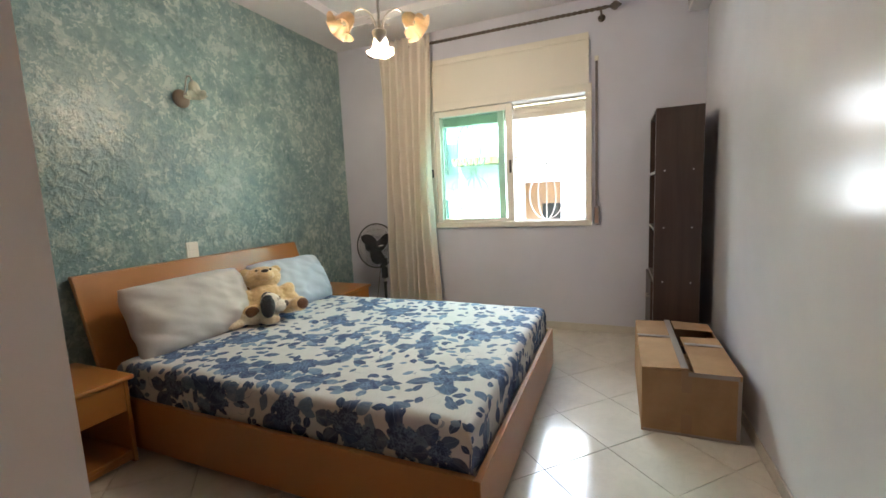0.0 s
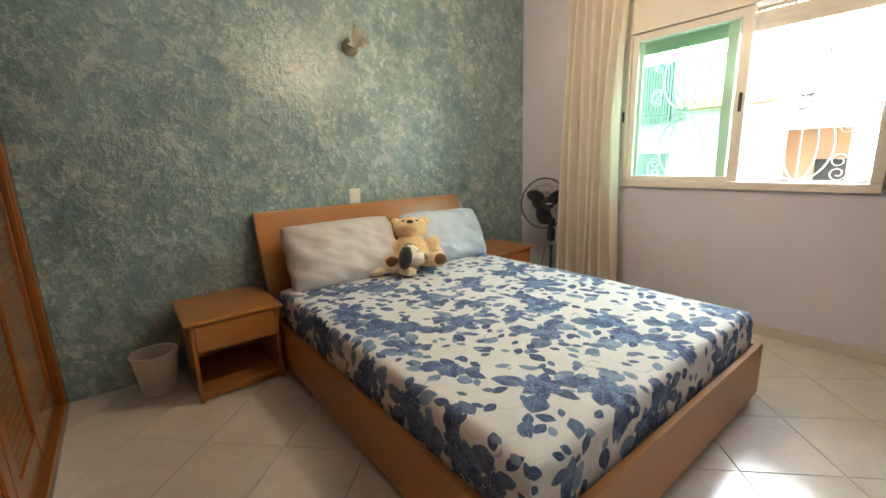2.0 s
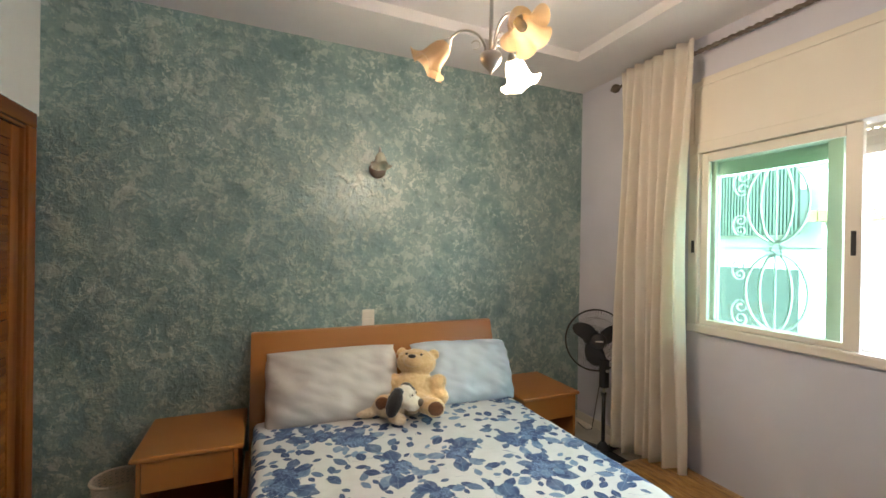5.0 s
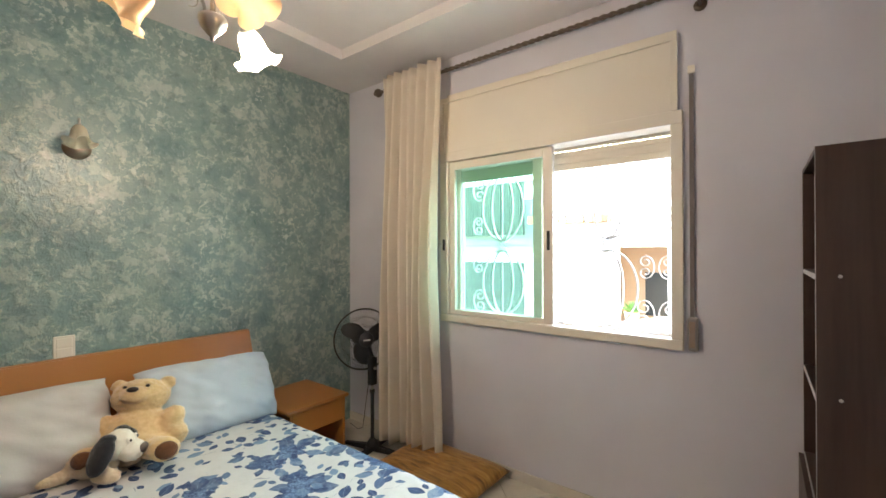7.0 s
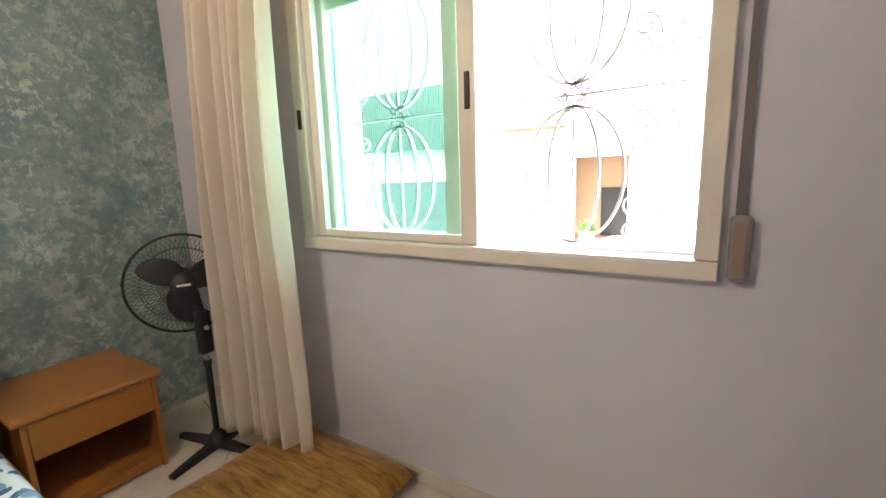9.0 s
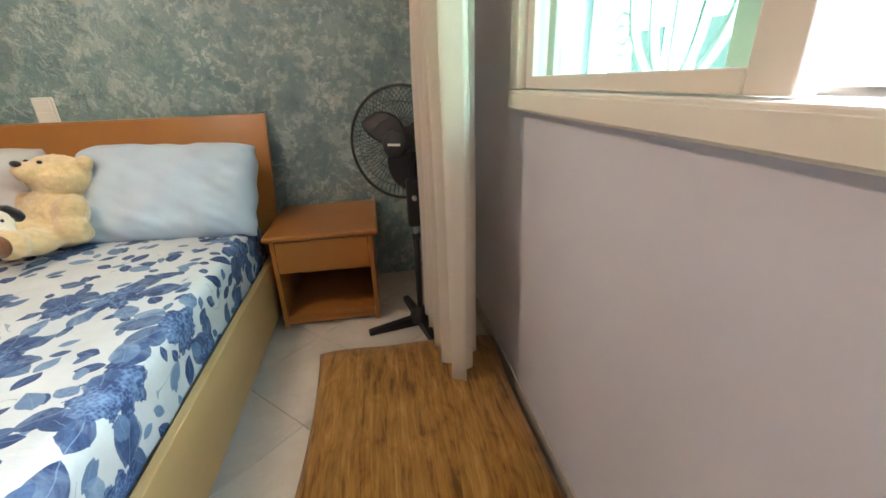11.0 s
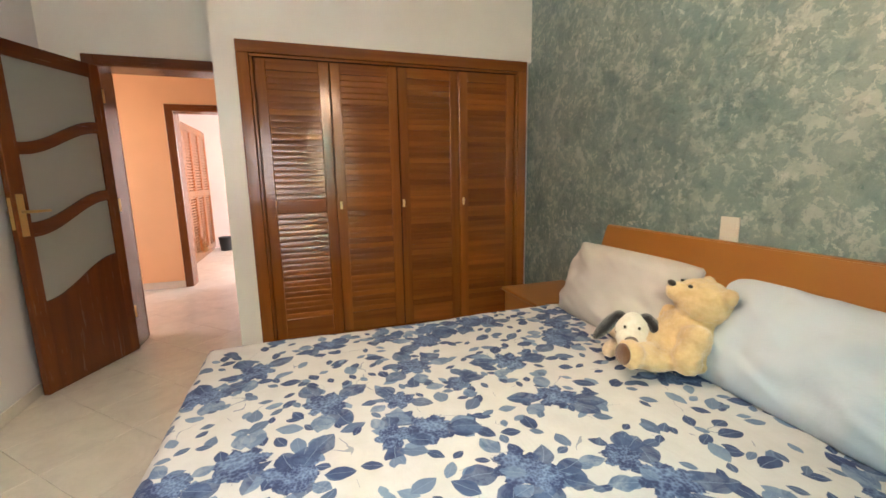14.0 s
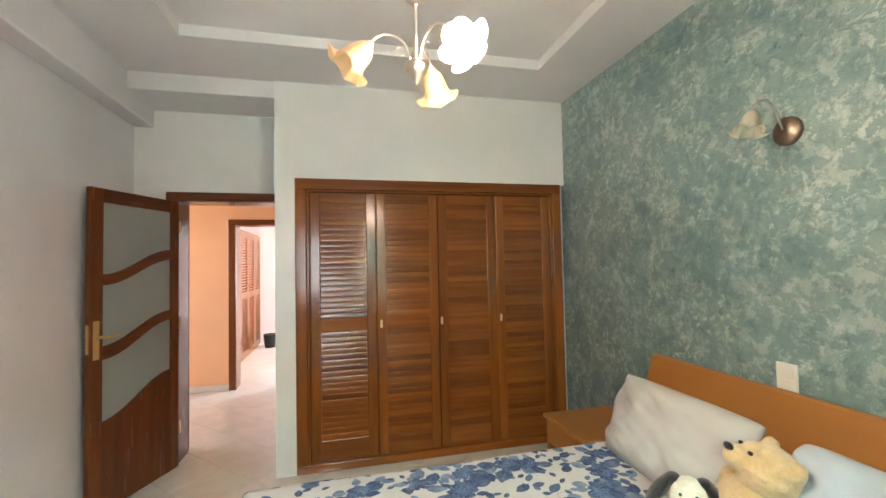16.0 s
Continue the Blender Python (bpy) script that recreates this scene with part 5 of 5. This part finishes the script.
def teddy():
    # sits with its back to the pillows: x ahead, y to its left, z up
    bm = fused([((0, 0, 0.110), (0.098, 0.104, 0.120)), ((0.012, 0, 0.068), (0.112, 0.116, 0.074)), ((-0.012, 0, 0.272), (0.086, 0.092, 0.084)), ((0.052, 0, 0.284), (0.052, 0.046, 0.042)),
                ((-0.040, 0.076, 0.325), (0.022, 0.028, 0.034)), ((-0.040, -0.076, 0.325), (0.022, 0.028, 0.034)),
                ((0.018, 0.100, 0.150), (0.046, 0.044, 0.070), (-24, 8, 0)), ((0.032, 0.122, 0.085), (0.044, 0.042, 0.058), (-6, 12, 0)),
                ((0.022, -0.100, 0.150), (0.046, 0.044, 0.070), (24, 8, 0)), ((0.036, -0.118, 0.090), (0.044, 0.042, 0.058), (6, 12, 0)),
                ((0.110, 0.088, 0.044), (0.090, 0.054, 0.048), (0, 0, 24)), ((0.090, -0.085, 0.042), (0.080, 0.054, 0.046), (0, 0, -10)),
                ((0.182, 0.124, 0.050), (0.034, 0.048, 0.052), (0, 0, 24)), ((0.150, -0.092, 0.046), (0.034, 0.046, 0.048))], 0.007)
    ball(bm, (0.207, 0.137, 0.048), (0.012, 0.033, 0.038), (0, 0, 24), mat=1, fuzz=0)
    ball(bm, (0.176, -0.094, 0.046), (0.012, 0.032, 0.036), mat=1, fuzz=0)
    ball(bm, (0.093, 0, 0.313), (0.013, 0.018, 0.012), (0, -35, 0), mat=2, fuzz=0)
    for s in (-1, 1):
        ball(bm, (0.052, s * 0.034, 0.324), (0.007, 0.007, 0.007), mat=2, fuzz=0)
    ob = part("teddy_bear", bm, [TAN, BROWN, NOSE])
    ob.matrix_world = pose(-2.235, 2.00, 0.492, 0, -13, -33) @ Matrix.Diagonal((1.24, 1.40, 1.03, 1))
    tagged(ob, "tan plush teddy bear sitting against the pillows", "soft toy", "soft toys on the bed")


def toy_dog():
    # lies on its belly: x ahead
    bm = fused([((0, 0, 0.055), (0.105, 0.062, 0.056)), ((-0.10, 0.055, 0.030), (0.070, 0.032, 0.028), (0, 0, -28)), ((-0.10, -0.055, 0.030), (0.070, 0.032, 0.028), (0, 0, 28)),
                ((0.095, 0.068, 0.032), (0.062, 0.031, 0.030), (0, 0, 12)), ((0.095, -0.068, 0.032), (0.062, 0.031, 0.030), (0, 0, -12))], 0.006)
    for f in bm.faces:
        f.material_index = 4
    ball(bm, (0.105, 0, 0.125), (0.058, 0.058, 0.060), mat=0)
    ball(bm, (0.150, 0, 0.100), (0.050, 0.052, 0.042), mat=0)
    ball(bm, (0.199, 0, 0.108), (0.014, 0.024, 0.020), mat=2, fuzz=0)
    for s in (-1, 1):
        ball(bm, (0.090, s * 0.088, 0.122), (0.042, 0.023, 0.078), (s * 38, 0, 0), mat=1, fuzz=0.002)
        ball(bm, (0.090, s * 0.046, 0.165), (0.030, 0.026, 0.020), mat=1, fuzz=0.002)
        ball(bm, (0.152, s * 0.024, 0.147), (0.010, 0.010, 0.013), mat=3, fuzz=0)
        ball(bm, (0.161, s * 0.024, 0.148), (0.005, 0.005, 0.006), mat=5, fuzz=0)
    ob = part("toy_dog", bm, [WHITE, BLACKISH, GREY_NOSE, SWITCH, CREAM, NOSE])
    ob.matrix_world = pose(-2.175, 1.815, 0.49, 0, 0, 46) @ Matrix.Scale(1.1, 4)
    tagged(ob, "white plush dog with black ears lying before the teddy", "soft toy", "soft toys on the bed")


teddy()
toy_dog()


# ---- far room and corridor ----
def far_wardrobe():
    t = thing("far_wardrobe", pose(0.77, -2.9, 0), "dark louvred wardrobe along the wall of the far room", "wardrobe")
    part("carcass", boxes((0.03, 0.6, -2.6, 0, 0, 2.15)), RED_WOOD_Z, t)
    for k in range(5):
        y = -0.52 * k
        door = part("door", boxes((0, 0.028, y - 0.07, y - 0.005, 0.05, 2.12), (0, 0.028, y - 0.515, y - 0.45, 0.05, 2.12), (0, 0.028, y - 0.45, y - 0.07, 0.05, 0.16), (0, 0.028, y - 0.45, y - 0.07, 1.02, 1.12), (0, 0.028, y - 0.45, y - 0.07, 2.03, 2.12), bevel=0.003), RED_WOOD_Z, t)
        for z0, z1 in ((0.16, 1.02), (1.12, 2.03)):
            n = 20
            for i in range(n):
                z = z0 + (z1 - z0) * (i + 0.5) / n
                if far_slat:
                    s = new("slat", far_slat[0])
                    s.parent = door
                else:
                    s = part("slat", boxes((-0.004, 0.004, -0.188, 0.188, -0.022, 0.022)), RED_WOOD_Y, door)
                    far_slat.append(s.data)
                s.matrix_basis = pose(0.013, y - 0.26, z, 0, -25, 0)


far_slat = []
far_wardrobe()


def far_bin():
    t = thing("black_bin", pose(0.56, -5.25, 0), "small black plastic bin on the far room floor", "bin")
    part("body", lathe(bmesh.new(), [(0.0, 0.0), (0.09, 0.0), (0.115, 0.24), (0.122, 0.25), (0.112, 0.25), (0.088, 0.02), (0.0, 0.02)], 24), BLACK, t)


far_bin()


# ---- outdoors ----
def outdoors():
    g = bmesh.new()
    box(g, -400, 400, NY + 0.3, 600, -3.2, -3.0)
    tagged(part("ground", g, plaster("dusty_paving", (0.32, 0.30, 0.26), 0.9, 0.2)), "pale dusty paved ground between the houses", "ground", kind="structure")
    beige = plaster("beige_render", (0.62, 0.47, 0.30), 0.85, 0.2)
    # screen colour darkened to carry the shade of a recess; the sun reaches it
    grey = plaster("shaded_grey_green_metal", (0.085, 0.105, 0.088), 0.5)
    darkp = plaster("dark_grey_shutter", (0.045, 0.055, 0.052), 0.6)
    yellow = plaster("yellow_render", (0.80, 0.72, 0.42), 0.85, 0.2)
    h = thing("neighbour_house", pose(0, 9.0, -3.0), "sunlit white neighbouring house with a porch and metal screens", "house")
    part("wall", boxes((-16, -1.82, 0, 0.3, 0, 5.9), (-1.0, 8, 0, 0.3, 0, 5.9), (-1.82, -1.0, 0, 0.3, 4.55, 5.9), (-1.82, -1.0, 0, 0.3, 0, 3.2)), FACADE, h)
    part("upper_wall", boxes((-16, 8, 1.2, 1.5, 5.9, 9.0)), yellow, h)
    part("porch_back", boxes((-2.2, -0.6, 1.3, 1.35, 3.2, 4.9), (-2.2, -2.15, 0.3, 1.3, 3.2, 4.9), (-0.65, -0.6, 0.3, 1.3, 3.2, 4.9), (-2.2, -0.6, 0.3, 1.35, 4.9, 4.95), (-2.2, -0.6, 0.3, 1.35, 3.1, 3.2)), beige, h)
    part("porch_door", boxes((-1.6, -1.1, 1.26, 1.3, 3.2, 4.05)), darkp, h)
    scr = part("metal_screen", boxes((-5.7, -3.45, -0.35, -0.31, 4.8, 5.85)), grey, h, "grey-green corrugated metal screen")
    for k in range(45):
        x = -5.68 + k * 0.05
        part("rib", boxes((x, x + 0.025, -0.372, -0.35, 4.8, 5.85)), grey, scr)
    part("garage_shutter", boxes((-5.6, -3.6, -0.02, -0.004, 2.4, 4.25)), darkp, h)
    tan = plaster("tan_boards", (0.30, 0.20, 0.095), 0.8, 0.2)
    eave = part("eave", boxes((-3.3, -1.9, -0.5, 0.0, 5.0, 5.12), bevel=0.01), tan, h)
    for k in range(9):
        part("board", boxes((-3.28 + 0.153 * k, -3.28 + 0.153 * k + 0.14, -0.52, -0.5, 4.98, 5.14)), tan, eave)
    part("parapet", boxes((-16, 8, -0.08, 0.38, 5.9, 6.05)), FACADE, h)
    for x in (-9.5, -7.5, 1.2, 3.4):
        win = part("window", boxes((x, x + 1.0, -0.03, -0.004, 3.6, 4.9)), darkp, h)
        part("window_sill", boxes((x - 0.08, x + 1.08, -0.12, -0.004, 3.5, 3.59)), FACADE, win)
    pot = thing("potted_plant", pose(-1.55, 8.95, 0.2), "bright green potted plant on the porch edge", "plant")
    part("pot", lathe(bmesh.new(), [(0.0, 0.0), (0.09, 0.0), (0.12, 0.2), (0.13, 0.22), (0.11, 0.22), (0.0, 0.2)], 20), beige, pot)
    leaf_m = plaster("leaf_green", (0.10, 0.22, 0.04), 0.5)
    for k in range(40):
        bm = bmesh.new()
        a, e, L = random.uniform(0, 6.28), random.uniform(0.3, 1.4), random.uniform(0.16, 0.32)
        d = Vector((math.cos(a) * math.cos(e), math.sin(a) * math.cos(e), math.sin(e)))
        s = d.cross(Vector((0, 0, 1))).normalized() * 0.035
        p = Vector((0, 0, 0.2))
        vs = [bm.verts.new(q) for q in (p, p + d * L * 0.5 + s, p + d * L - Vector((0, 0, 0.05)), p + d * L * 0.5 - s)]
        bm.faces.new((vs[0], vs[1], vs[2])), bm.faces.new((vs[0], vs[2], vs[3]))
        part("leaf", bm, leaf_m, pot)
    part("ledge", boxes((-1.82, -1.0, -0.12, 0.3, 3.0, 3.2)), FACADE, h)


outdoors()


# ---- skirting and floor tiles ----
tagged(part("baseboard", boxes((WX + 0.002, EX, NY - 0.009, NY - 0.0005, 0, 0.07), (EX - 0.009, EX - 0.0005, 0.0, NY - 0.01, 0, 0.07), bevel=0.002), SKIRT), "cream tile skirting along the wall", "baseboard", kind="structure")
tagged(part("baseboard_corridor", boxes((0.58, 2.8, -2.449, -2.44, 0, 0.08)), SKIRT), "cream tile skirting along the corridor", "baseboard", kind="structure")


def floor_tiles():
    P, gap = 0.3835, 0.0014
    u0, v0, q = 1.01, 1.29, math.sqrt(0.5)
    h = P / 2 - gap
    proto, rest, near = None, bmesh.new(), 0
    whole = []
    for i in range(-22, 22):
        for j in range(-22, 22):
            u, v = u0 + (i + 0.5) * P, v0 + (j + 0.5) * P
            x, y = (u - v) * q, (u + v) * q
            if -2.95 < x < 1.6 and -5.9 < y < NY + 0.25:
                whole.append((x, y))
    for x, y in whole:
        if -2.9 < x < 0.95 and y > -0.7:
            if proto is None:
                bm = box(bmesh.new(), -h, h, -h, h, -0.012, 0.0, bevel=0.0012, seg=1)
                ob = part("tile", bm, TILE, floor)
                proto = ob.data
            else:
                ob = new("tile", proto)
                ob.parent = floor
            ob.matrix_basis = pose(x, y, random.uniform(-0.0004, 0.0), 0, 0, 45)
        else:
            bm = bmesh.new()
            box(bm, -h, h, -h, h, -0.012, 0.0)
            bmesh.ops.transform(bm, matrix=pose(x, y, -0.0005, 0, 0, 45), verts=bm.verts)
            me = bpy.data.meshes.new("t")
            bm.to_mesh(me)
            rest.from_mesh(me)
            bpy.data.meshes.remove(me)
            bm.free()
    tagged(part("corridor_tiles", rest, TILE, floor), kind="stuff")


floor_tiles()
